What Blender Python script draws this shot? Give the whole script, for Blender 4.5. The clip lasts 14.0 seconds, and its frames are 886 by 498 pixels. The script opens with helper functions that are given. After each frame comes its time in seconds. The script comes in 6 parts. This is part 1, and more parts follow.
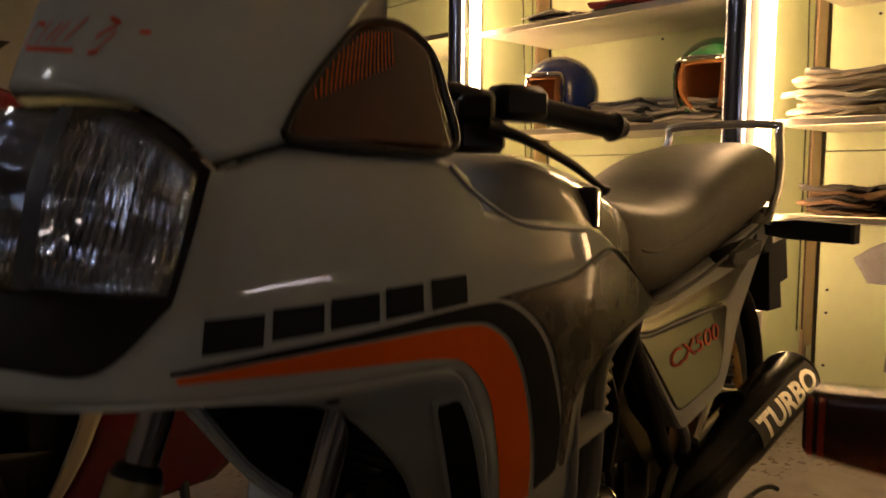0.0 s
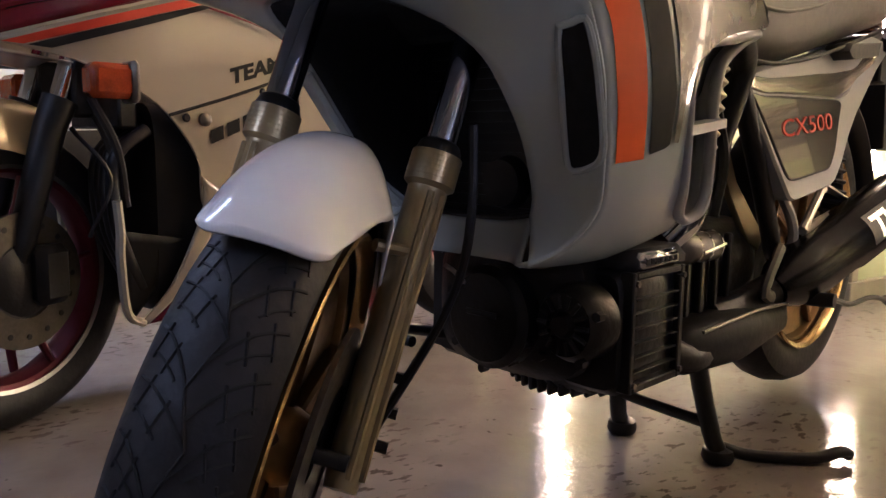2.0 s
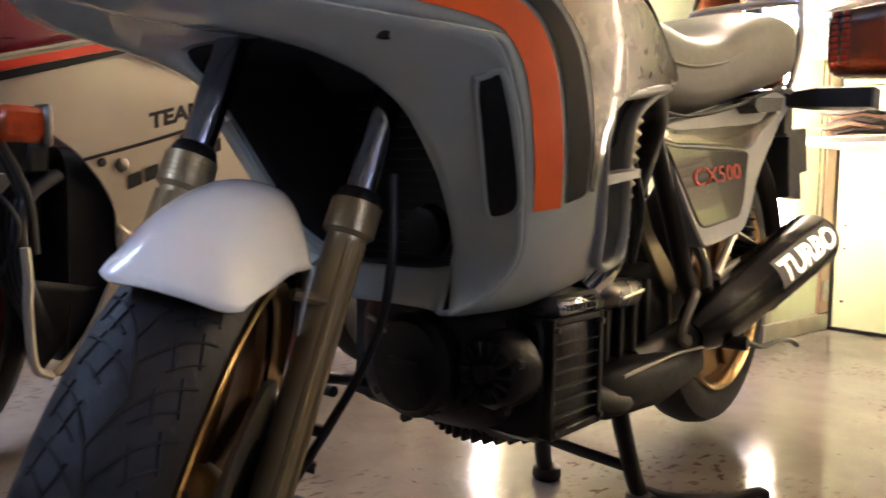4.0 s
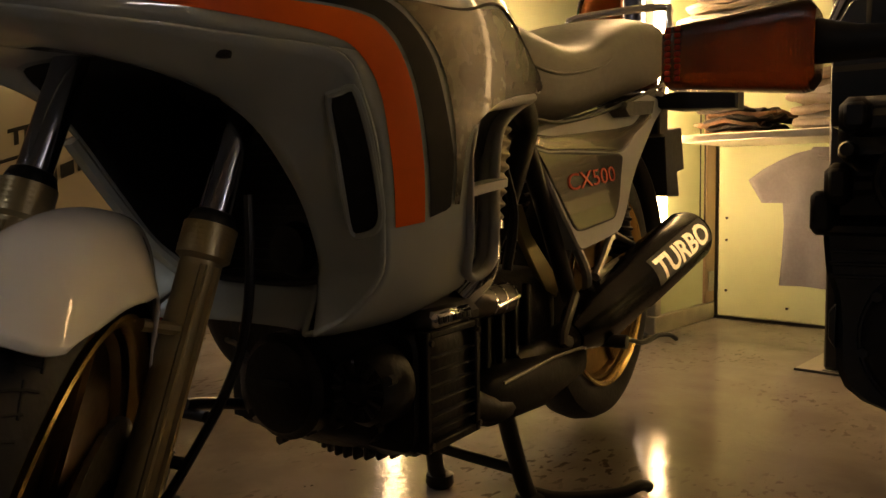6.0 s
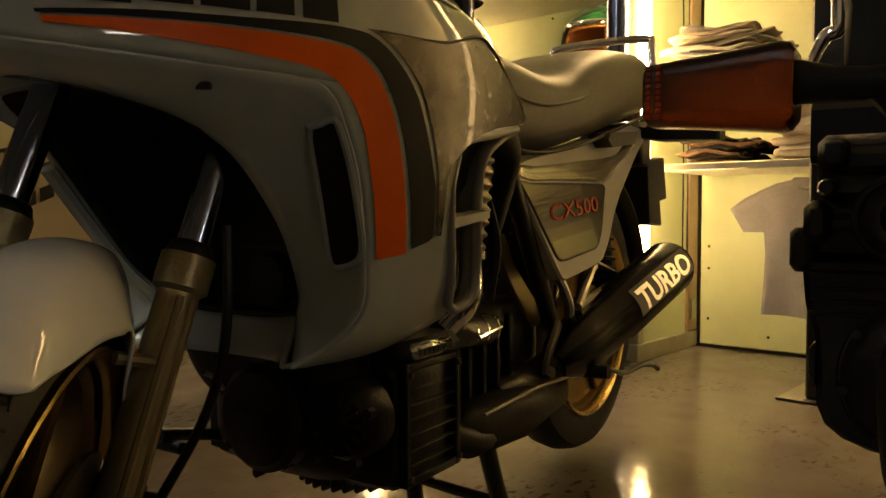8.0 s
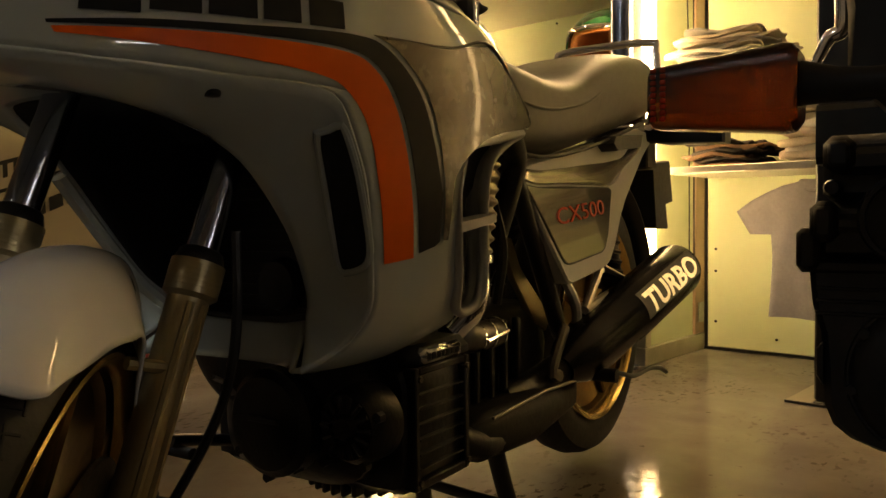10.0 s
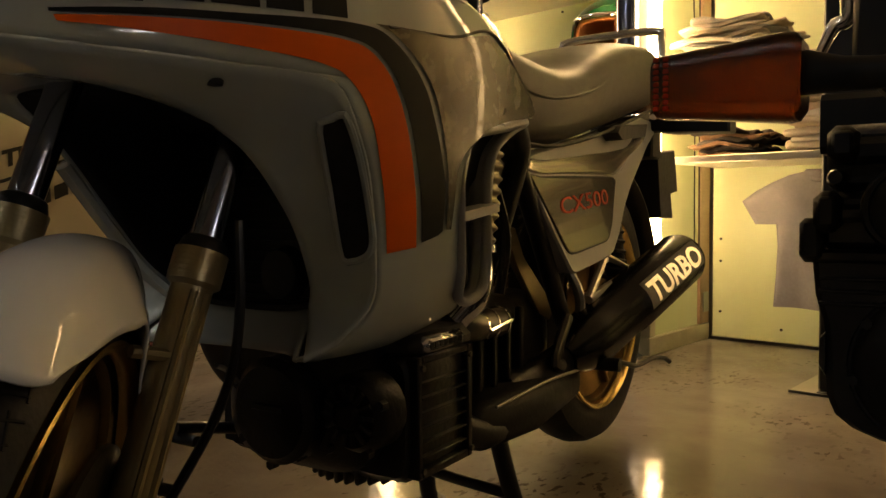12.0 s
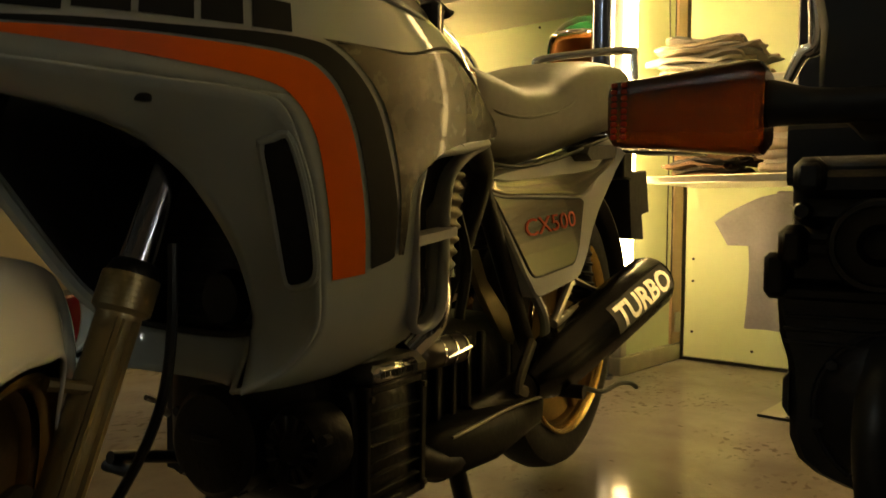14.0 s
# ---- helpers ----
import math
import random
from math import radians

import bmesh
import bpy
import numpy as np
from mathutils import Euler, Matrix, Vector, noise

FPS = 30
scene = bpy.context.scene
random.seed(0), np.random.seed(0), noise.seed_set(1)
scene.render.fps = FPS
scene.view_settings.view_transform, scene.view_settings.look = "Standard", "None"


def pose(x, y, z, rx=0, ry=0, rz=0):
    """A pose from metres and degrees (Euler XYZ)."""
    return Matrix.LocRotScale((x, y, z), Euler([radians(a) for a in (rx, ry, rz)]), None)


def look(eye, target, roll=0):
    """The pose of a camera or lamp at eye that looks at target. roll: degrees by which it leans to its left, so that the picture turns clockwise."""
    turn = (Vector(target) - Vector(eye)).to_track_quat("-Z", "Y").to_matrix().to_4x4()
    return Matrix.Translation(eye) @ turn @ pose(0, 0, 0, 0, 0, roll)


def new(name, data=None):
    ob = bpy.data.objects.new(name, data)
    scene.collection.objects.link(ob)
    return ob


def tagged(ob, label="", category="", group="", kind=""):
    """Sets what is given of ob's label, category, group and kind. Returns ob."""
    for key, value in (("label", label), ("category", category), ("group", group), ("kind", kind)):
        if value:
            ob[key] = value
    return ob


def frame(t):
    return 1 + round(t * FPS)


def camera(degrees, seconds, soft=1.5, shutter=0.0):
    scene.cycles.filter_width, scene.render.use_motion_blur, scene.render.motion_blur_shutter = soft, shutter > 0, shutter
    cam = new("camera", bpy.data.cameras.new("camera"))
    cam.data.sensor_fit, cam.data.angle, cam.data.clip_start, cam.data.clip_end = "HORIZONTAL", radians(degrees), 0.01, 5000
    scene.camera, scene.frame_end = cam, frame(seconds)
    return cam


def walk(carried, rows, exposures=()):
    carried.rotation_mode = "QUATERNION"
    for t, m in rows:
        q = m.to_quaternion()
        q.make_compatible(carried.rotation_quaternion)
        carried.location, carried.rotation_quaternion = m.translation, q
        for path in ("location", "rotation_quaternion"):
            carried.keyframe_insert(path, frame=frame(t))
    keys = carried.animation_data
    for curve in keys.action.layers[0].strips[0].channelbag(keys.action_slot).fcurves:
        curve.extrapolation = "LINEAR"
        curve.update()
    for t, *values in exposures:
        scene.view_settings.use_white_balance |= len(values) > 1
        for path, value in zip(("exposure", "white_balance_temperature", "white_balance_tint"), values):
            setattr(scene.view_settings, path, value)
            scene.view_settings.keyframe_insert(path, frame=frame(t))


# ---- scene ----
import functools

cam = camera(58.9, 14.0, shutter=0.5)
PATH = [
    (0, (0.165, 0.18, 0.929), (-1.31, 1.519, 0.746), 0.5),
    (0.5, (0.194, 0.156, 0.751), (-1.247, 1.541, 0.67), 0.7),
    (1, (0.226, 0.143, 0.638), (-1.217, 1.52, 0.494), 0.6),
    (1.5, (0.214, 0.129, 0.597), (-1.302, 1.409, 0.342), 1.2),
    (2, (0.201, 0.102, 0.581), (-1.4, 1.269, 0.312), 0.8),
    (2.5, (0.209, 0.106, 0.58), (-1.37, 1.311, 0.347), 0.7),
    (3, (0.193, 0.076, 0.591), (-1.491, 1.138, 0.412), 0.7),
    (3.5, (0.185, 0.056, 0.587), (-1.518, 1.092, 0.422), 1.1),
    (4, (0.205, 0.112, 0.585), (-1.295, 1.426, 0.432), 1.1),
    (6.5, (0.236, 0.159, 0.606), (-1.103, 1.636, 0.455), -0.7),
    (7, (0.237, 0.159, 0.607), (-1.117, 1.623, 0.452), -0.7),
    (7.5, (0.234, 0.166, 0.614), (-1.081, 1.669, 0.514), -0.0),
    (10, (0.237, 0.161, 0.612), (-1.089, 1.656, 0.534), -0.6),
    (10.5, (0.236, 0.159, 0.612), (-1.101, 1.645, 0.527), -0.8),
    (11, (0.238, 0.165, 0.611), (-1.09, 1.656, 0.513), -0.7),
    (11.5, (0.239, 0.165, 0.612), (-1.088, 1.657, 0.504), -0.7),
    (12, (0.24, 0.162, 0.612), (-1.095, 1.647, 0.507), -0.5),
    (12.5, (0.245, 0.162, 0.616), (-1.051, 1.681, 0.512), -1.0),
    (13, (0.245, 0.168, 0.612), (-1.031, 1.705, 0.517), -0.0),
    (13.5, (0.245, 0.187, 0.613), (-1.02, 1.732, 0.505), 1.6),
    (14, (0.232, 0.218, 0.629), (-1.062, 1.74, 0.551), 0.7),
]
EXPOSURES = [(0, 0.05, 6700, 42), (0.6, 0.2, 6600, 42), (1.0, 0.5, 6600, 48), (1.5, 0.5, 6600, 42), (1.75, 2.05, 4950, 46), (2.5, 2.1, 4900, 44), (3.0, 2.35, 4650, 36), (3.6, 2.4, 4800, 38), (4.2, 2.35, 4850, 40), (6.2, 0.5, 6900, 36), (7.0, 0.5, 6900, 36), (7.5, 0.6, 7100, 26), (12.0, 0.6, 6800, 30), (13.4, 0.6, 7000, 24), (14, 0.65, 7100, 14)]
walk(cam, [(t, look(eye, target, roll)) for t, eye, target, roll in PATH], EXPOSURES)

# ---------- world and light ----------
world = bpy.data.worlds.new("room_air")
scene.world = world
world.use_nodes = True
world.node_tree.nodes["Background"].inputs["Color"].default_value = (0.9, 0.85, 0.8, 1)
world.node_tree.nodes["Background"].inputs["Strength"].default_value = 0.006


# ---------- materials ----------
def material(name, col, rough=0.5, metal=0.0, var=0.12, scale=8.0, bump=0.0, bump_scale=120.0, coat=0.0, col2=None, spec=0.5, stain=0.0):
    """Surface with colour variation at two scales, uneven gloss and fine relief."""
    m = bpy.data.materials.new(name)
    m.use_nodes = True
    nt = m.node_tree
    b = nt.nodes["Principled BSDF"]
    tc = nt.nodes.new("ShaderNodeTexCoord")
    n1, n2 = nt.nodes.new("ShaderNodeTexNoise"), nt.nodes.new("ShaderNodeTexNoise")
    n1.inputs["Scale"].default_value, n1.inputs["Detail"].default_value = scale, 5
    n2.inputs["Scale"].default_value, n2.inputs["Detail"].default_value = scale * 9, 4
    for n in (n1, n2):
        nt.links.new(tc.outputs["Object"], n.inputs["Vector"])
    add = nt.nodes.new("ShaderNodeMath")
    add.operation = "MULTIPLY_ADD"
    nt.links.new(n2.outputs["Fac"], add.inputs[0])
    add.inputs[1].default_value = 0.5
    nt.links.new(n1.outputs["Fac"], add.inputs[2])
    ramp = nt.nodes.new("ShaderNodeMapRange")
    ramp.inputs["From Min"].default_value, ramp.inputs["From Max"].default_value = 0.55, 0.95
    nt.links.new(add.outputs[0], ramp.inputs["Value"])
    mix = nt.nodes.new("ShaderNodeMix")
    mix.data_type = "RGBA"
    c2 = col2 or tuple(c * (1 - var) for c in col)
    mix.inputs["A"].default_value, mix.inputs["B"].default_value = (*col, 1), (*c2, 1)
    nt.links.new(ramp.outputs["Result"], mix.inputs["Factor"])
    nt.links.new(mix.outputs["Result"], b.inputs["Base Color"])
    rr = nt.nodes.new("ShaderNodeMapRange")
    rr.inputs["To Min"].default_value, rr.inputs["To Max"].default_value = max(0.02, rough * 0.8), min(1, rough * 1.25)
    nt.links.new(n2.outputs["Fac"], rr.inputs["Value"])
    nt.links.new(rr.outputs["Result"], b.inputs["Roughness"])
    b.inputs["Metallic"].default_value = metal
    b.inputs["Specular IOR Level"].default_value = spec
    b.inputs["Coat Weight"].default_value, b.inputs["Coat Roughness"].default_value = coat, 0.03
    if bump:
        n3, bp = nt.nodes.new("ShaderNodeTexNoise"), nt.nodes.new("ShaderNodeBump")
        n3.inputs["Scale"].default_value = bump_scale
        nt.links.new(tc.outputs["Object"], n3.inputs["Vector"])
        nt.links.new(n3.outputs["Fac"], bp.inputs["Height"])
        bp.inputs["Strength"].default_value, bp.inputs["Distance"].default_value = bump, 0.002
        nt.links.new(bp.outputs["Normal"], b.inputs["Normal"])
    return m


def glow(name, col, strength):
    m = bpy.data.materials.new(name)
    m.use_nodes = True
    b = m.node_tree.nodes["Principled BSDF"]
    b.inputs["Base Color"].default_value = (*col, 1)
    b.inputs["Emission Color"].default_value, b.inputs["Emission Strength"].default_value = (*col, 1), strength
    return m


def clear(name, col, rough=0.03, ior=1.45):
    m = material(name, col, rough, var=0.05)
    b = m.node_tree.nodes["Principled BSDF"]
    b.inputs["Transmission Weight"].default_value, b.inputs["IOR"].default_value = 1.0, ior
    return m


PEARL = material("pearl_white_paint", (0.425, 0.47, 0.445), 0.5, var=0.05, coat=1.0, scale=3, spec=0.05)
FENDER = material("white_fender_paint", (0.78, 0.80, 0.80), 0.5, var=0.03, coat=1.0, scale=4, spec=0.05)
TAUPE = material("dark_taupe_paint", (0.075, 0.065, 0.049), 0.26, metal=0.3, var=0.06, spec=0.25, coat=0.2, scale=4)
SIDETAUPE = material("silver_taupe_paint", (0.52, 0.47, 0.385), 0.17, metal=0.85, var=0.05, coat=0.8, scale=4)
INLAY = material("taupe_inlay_paint", (0.21, 0.185, 0.145), 0.16, metal=0.6, var=0.05, coat=0.9, scale=4)
WARMPANEL = material("warm_white_panel", (0.72, 0.63, 0.50), 0.45, var=0.06, scale=1.5, bump=0.05)
GREYTRIM = material("grey_trim_plastic", (0.42, 0.43, 0.43), 0.38, var=0.08)
ORANGE = material("orange_decal", (0.86, 0.135, 0.004), 0.34, var=0.06, spec=0.15)
DEEPORANGE = material("red_orange_decal", (0.55, 0.055, 0.012), 0.36, var=0.08, spec=0.25)
REDTEXT = material("red_lettering", (0.72, 0.075, 0.012), 0.5, spec=0.25)
TANKGREY = material("glossy_silver_tank_paint", (0.46, 0.45, 0.40), 0.2, metal=0.2, var=0.05, coat=1.0, scale=4)
GOLDCREAM = material("gold_cream_paint", (0.52, 0.41, 0.22), 0.24, metal=0.3, coat=0.7, var=0.06, scale=3)
REFLECT = material("lamp_reflector", (0.24, 0.28, 0.37), 0.12, metal=1.0, var=0.1)
BLACKDECAL = material("black_decal", (0.020, 0.021, 0.020), 0.5, spec=0.08)
BLACK = material("black_paint", (0.011, 0.011, 0.011), 0.42, var=0.3, bump=0.15, spec=0.35)
SATIN = material("satin_black_metal", (0.016, 0.016, 0.016), 0.42, metal=0.2, var=0.35, bump=0.25)
ENGINE = material("grimy_engine_metal", (0.018, 0.0175, 0.017), 0.36, metal=0.2, var=0.5, bump=0.5, bump_scale=90, spec=0.4)
# near-black that stands for the shade in openings, holes and grooves
HOLESHADE = material("cavity_shade", (0.006, 0.006, 0.006), 0.9)
RUBBER = material("tyre_rubber", (0.013, 0.013, 0.0145), 0.55, var=0.3, bump=0.3, spec=0.35)
SEATVINYL = material("black_seat_vinyl", (0.080, 0.069, 0.052), 0.42, var=0.15, bump=0.3, bump_scale=500, spec=0.45)
CHROME = material("chrome", (0.8, 0.8, 0.8), 0.08, metal=1.0, var=0.05)
STEEL = material("dull_steel", (0.45, 0.44, 0.42), 0.33, metal=1.0, var=0.2, bump=0.1)
GOLDFORK = material("bronze_anodised_metal", (0.40, 0.32, 0.165), 0.34, metal=0.65, var=0.10, scale=5)
GOLDRIM = material("gold_rim_metal", (0.27, 0.165, 0.058), 0.32, metal=0.75, var=0.3, scale=9)
GOLDLIP = material("polished_gold_lip", (0.62, 0.42, 0.15), 0.24, metal=0.9, var=0.12)
FORKTUBE = material("blued_chrome_tube", (0.33, 0.35, 0.43), 0.13, metal=1.0, var=0.1)
HOSE = material("ribbed_metal_hose", (0.44, 0.40, 0.31), 0.30, metal=0.9, var=0.3)
SOOT = material("matt_black_exhaust", (0.009, 0.009, 0.009), 0.5, var=0.4, bump=0.2, spec=0.28)
GLOSSBLACK = material("gloss_black_silencer", (0.005, 0.005, 0.005), 0.24, var=0.3, spec=0.45)
BOARD = material("thin_beige_board", (0.33, 0.29, 0.235), 0.22, var=0.1, scale=5)
DARKSTEEL = material("dark_dull_steel", (0.16, 0.15, 0.135), 0.34, metal=0.9, var=0.25, bump=0.15)
AMBER = material("amber_lens", (0.045, 0.0085, 0.0005), 0.2, var=0.4, scale=30, spec=0.3)
FACET = material("red_lens_facets", (0.34, 0.028, 0.004), 0.2, var=0.3, scale=60, coat=0.4)
# lighter orange for flutes of the dark lens that catch light
FLUTEGLINT = material("orange_flute_highlights", (0.42, 0.075, 0.006), 0.25, var=0.4, scale=80, coat=0.4)
AMBER3 = material("deep_amber_lens", (0.055, 0.008, 0.001), 0.2, var=0.3, scale=10, coat=0.6)
AMBER.node_tree.nodes["Principled BSDF"].inputs["Transmission Weight"].default_value = 0.65
AMBER2 = material("bright_amber_lens", (0.50, 0.075, 0.003), 0.22, var=0.4, scale=30, coat=0.3, spec=0.4)
AMBER2.node_tree.nodes["Principled BSDF"].inputs["Transmission Weight"].default_value = 0.25
for ambermat in (AMBER, AMBER2, AMBER3):
    tree = ambermat.node_tree
    wv, bpn, coord = tree.nodes.new("ShaderNodeTexWave"), tree.nodes.new("ShaderNodeBump"), tree.nodes["Texture Coordinate"]
    wv.inputs["Scale"].default_value, wv.inputs["Distortion"].default_value = 90.0, 0.6
    wv.bands_direction = "X"
    tree.links.new(coord.outputs["Object"], wv.inputs["Vector"])
    tree.links.new(wv.outputs["Fac"], bpn.inputs["Height"])
    bpn.inputs["Strength"].default_value, bpn.inputs["Distance"].default_value = 0.25, 0.001
    tree.links.new(bpn.outputs["Normal"], tree.nodes["Principled BSDF"].inputs["Normal"])
WHITETEXT = material("worn_foil_lettering", (0.98, 0.94, 0.85), 0.30, metal=0.8, var=0.2, scale=40)
GLASS = clear("lamp_glass", (0.92, 0.95, 1.0), 0.04)
CREAM = material("cream_paint", (0.40, 0.35, 0.26), 0.34, coat=0.7, var=0.025, scale=3)
CRIMSON = material("crimson_paint", (0.125, 0.004, 0.012), 0.22, coat=0.7, var=0.1)
REDRIM = material("dark_red_rim_metal", (0.15, 0.014, 0.022), 0.4, metal=0.3, var=0.25)
DISC = material("brake_disc_steel", (0.10, 0.088, 0.07), 0.42, metal=0.8, var=0.4, scale=14)
TANPOST = material("tan_anodised_aluminium", (0.42, 0.29, 0.20), 0.38, metal=0.35, var=0.12, scale=10)
ALU = material("brushed_aluminium", (0.62, 0.58, 0.50), 0.34, metal=0.85, var=0.15, scale=14)
POST = material("blue_chrome_post", (0.30, 0.34, 0.46), 0.14, metal=1.0, var=0.1)
WALLGREEN = material("pale_green_panel", (0.66, 0.74, 0.47), 0.42, var=0.06, scale=1.5, bump=0.05)
PLASTER = material("dim_plaster", (0.30, 0.28, 0.25), 0.8, var=0.08, scale=2, bump=0.2)
DARKWALL = material("dark_grey_wall_paint", (0.085, 0.088, 0.095), 0.6, var=0.1, scale=2, bump=0.2)
CEILING = material("ceiling_paint", (0.3, 0.28, 0.26), 0.8, var=0.08, scale=2)
SHELF = material("white_shelf_board", (0.74, 0.70, 0.62), 0.35, var=0.08)
TUBE = glow("warm_fluorescent_tube", (1.0, 0.72, 0.29), 35.0)
# weak fill, added to light the motorcycle's side from out of view
FILLTUBE = glow("dim_warm_fill_tube", (1.0, 0.72, 0.29), 11.0)
CEILTUBE = glow("white_fluorescent_tube", (0.83, 1.0, 0.95), 25.0)
WALLTUBE = glow("dim_white_fluorescent_tube", (0.9, 1.0, 0.92), 18.0)
HELMGREEN = material("green_metalflake", (0.01, 0.16, 0.05), 0.12, coat=1.0, var=0.3, scale=60)
HELMBLUE = material("blue_metalflake", (0.015, 0.04, 0.26), 0.14, coat=0.7, var=0.3, scale=60)
LINING = material("orange_fabric_lining", (0.48, 0.19, 0.05), 0.85, var=0.2, bump=0.4)
CLOTH_A = material("beige_cotton", (0.55, 0.46, 0.35), 0.9, var=0.25, scale=14, bump=0.5, bump_scale=300)
CLOTH_B = material("grey_cotton", (0.33, 0.31, 0.29), 0.9, var=0.25, scale=14, bump=0.5, bump_scale=300)
CLOTH_C = material("dark_cotton", (0.06, 0.05, 0.05), 0.9, var=0.3, scale=14, bump=0.5, bump_scale=300)
CLOTH_D = material("red_cotton", (0.28, 0.03, 0.03), 0.9, var=0.3, scale=14, bump=0.5, bump_scale=300)
CLOTH_E = material("brown_cotton", (0.20, 0.11, 0.06), 0.9, var=0.3, scale=14, bump=0.5, bump_scale=300)
CLOTH_W = material("white_cotton", (0.70, 0.64, 0.54), 0.9, var=0.2, scale=14, bump=0.5, bump_scale=300)
CLOTH_L = material("lilac_grey_cotton", (0.25, 0.245, 0.285), 0.9, var=0.15, scale=10, bump=0.5, bump_scale=300)


def floor_material():
    """Painted concrete under a worn gloss: mottling, dark flecks in patches, uneven polish, faint ripples."""
    m = material("glossy_worn_floor", (0.235, 0.21, 0.188), 0.10, var=0.12, scale=1.3, spec=0.5, col2=(0.18, 0.158, 0.137))
    nt = m.node_tree
    b = nt.nodes["Principled BSDF"]
    tc = nt.nodes["Texture Coordinate"]

    def noise(scale, detail, stretch=None):
        n = nt.nodes.new("ShaderNodeTexNoise")
        n.inputs["Scale"].default_value, n.inputs["Detail"].default_value = scale, detail
        src = tc.outputs["Object"]
        if stretch:
            mp = nt.nodes.new("ShaderNodeMapping")
            mp.inputs["Scale"].default_value = stretch
            mp.inputs["Rotation"].default_value = (0, 0, 0.5)
            nt.links.new(src, mp.inputs["Vector"])
            src = mp.outputs["Vector"]
        nt.links.new(src, n.inputs["Vector"])
        return n.outputs["Fac"]

    def ramp(value, a, z, lo=0.0, hi=1.0):
        r = nt.nodes.new("ShaderNodeMapRange")
        for key, x in (("From Min", a), ("From Max", z), ("To Min", lo), ("To Max", hi)):
            r.inputs[key].default_value = x
        nt.links.new(value, r.inputs["Value"])
        return r.outputs["Result"]

    def times(p, q, op="MULTIPLY"):
        n = nt.nodes.new("ShaderNodeMath")
        n.operation = op
        for k, x in enumerate((p, q)):
            if isinstance(x, float):
                n.inputs[k].default_value = x
            else:
                nt.links.new(x, n.inputs[k])
        return n.outputs[0]

    patches = ramp(noise(2.3, 4), 0.48, 0.62)
    flecks = times(ramp(noise(52.0, 5, (1.0, 0.5, 1.0)), 0.565, 0.605), patches)
    lone = ramp(noise(26.0, 2), 0.715, 0.74)
    dirt = times(flecks, lone, "MAXIMUM")
    grime = ramp(noise(3.6, 8), 0.46, 0.70, 0.0, 0.45)
    mix = nt.nodes.new("ShaderNodeMix")
    mix.data_type = "RGBA"
    old = b.inputs["Base Color"].links[0].from_socket
    nt.links.new(old, mix.inputs["A"])
    mix.inputs["B"].default_value = (0.045, 0.034, 0.024, 1)
    nt.links.new(times(times(dirt, 0.82), times(grime, 0.7), "MAXIMUM"), mix.inputs["Factor"])
    nt.links.new(mix.outputs["Result"], b.inputs["Base Color"])
    rough = ramp(noise(3.2, 3), 0.35, 0.70, 0.07, 0.13)
    nt.links.new(times(rough, times(dirt, 0.10), "ADD"), b.inputs["Roughness"])
    nt.links.new(ramp(dirt, 0.0, 1.0, 0.09, 0.02), b.inputs["Specular IOR Level"])
    crinkle = times(noise(48.0, 4), ramp(noise(2.8, 3), 0.42, 0.62, 0.10, 0.46))
    height = times(times(noise(9.0, 3), 0.30), times(crinkle, times(dirt, 0.02), "SUBTRACT"), "ADD")
    bp = nt.nodes.new("ShaderNodeBump")
    nt.links.new(height, bp.inputs["Height"])
    bp.inputs["Strength"].default_value, bp.inputs["Distance"].default_value = 0.5, 0.006
    nt.links.new(bp.outputs["Normal"], b.inputs["Normal"])
    return m


FLOOR = floor_material()


# ---------- mesh tools ----------
class Geo:
    """Vertices and faces of one mesh."""

    def __init__(self):
        self.v, self.f = [], []

    def add(self, verts, faces):
        n = len(self.v)
        self.v += [tuple(p) for p in verts]
        self.f += [tuple(i + n for i in f) for f in faces]
        return self

    def moved(self, m):
        self.v = [tuple(m @ Vector(p)) for p in self.v]
        return self

    def __add__(self, other):
        return Geo().add(self.v, self.f).add(other.v, other.f)


def mesh_of(name, g, mat, smooth=True, angle=40):
    me = bpy.data.meshes.new(name)
    me.from_pydata(g.v, [], g.f)
    bm = bmesh.new()
    bm.from_mesh(me)
    bmesh.ops.remove_doubles(bm, verts=bm.verts, dist=1e-5)
    bmesh.ops.recalc_face_normals(bm, faces=bm.faces)
    bm.to_mesh(me)
    bm.free()
    if smooth:
        me.shade_smooth()
        me.set_sharp_from_angle(angle=radians(angle))
    me.materials.append(mat)
    return me


def part(name, g, mat, parent=None, label="", smooth=True, angle=40, thick=0.0, bevel=0.0):
    ob = new(name, mesh_of(name, g, mat, smooth, angle))
    ob.parent = parent
    if label:
        tagged(ob, label)
    if thick:
        mod = ob.modifiers.new("thickness", "SOLIDIFY")
        mod.thickness, mod.offset = thick, -1
    if bevel:
        mod = ob.modifiers.new("soft_edge", "BEVEL")
        mod.width, mod.segments = bevel, 2
    return ob


def thing(name, label, category, m=None, group=""):
    ob = new(name)
    ob.empty_display_size = 0.1
    if m is not None:
        ob.matrix_basis = m
    return tagged(ob, label, category, group)


def solid(name, g, mat, label, category, m=None, group="", kind="", **more):
    """A thing that is one mesh."""
    ob = part(name, g, mat, None, **more)
    if m is not None:
        ob.matrix_basis = m
    return tagged(ob, label, category, group, kind)


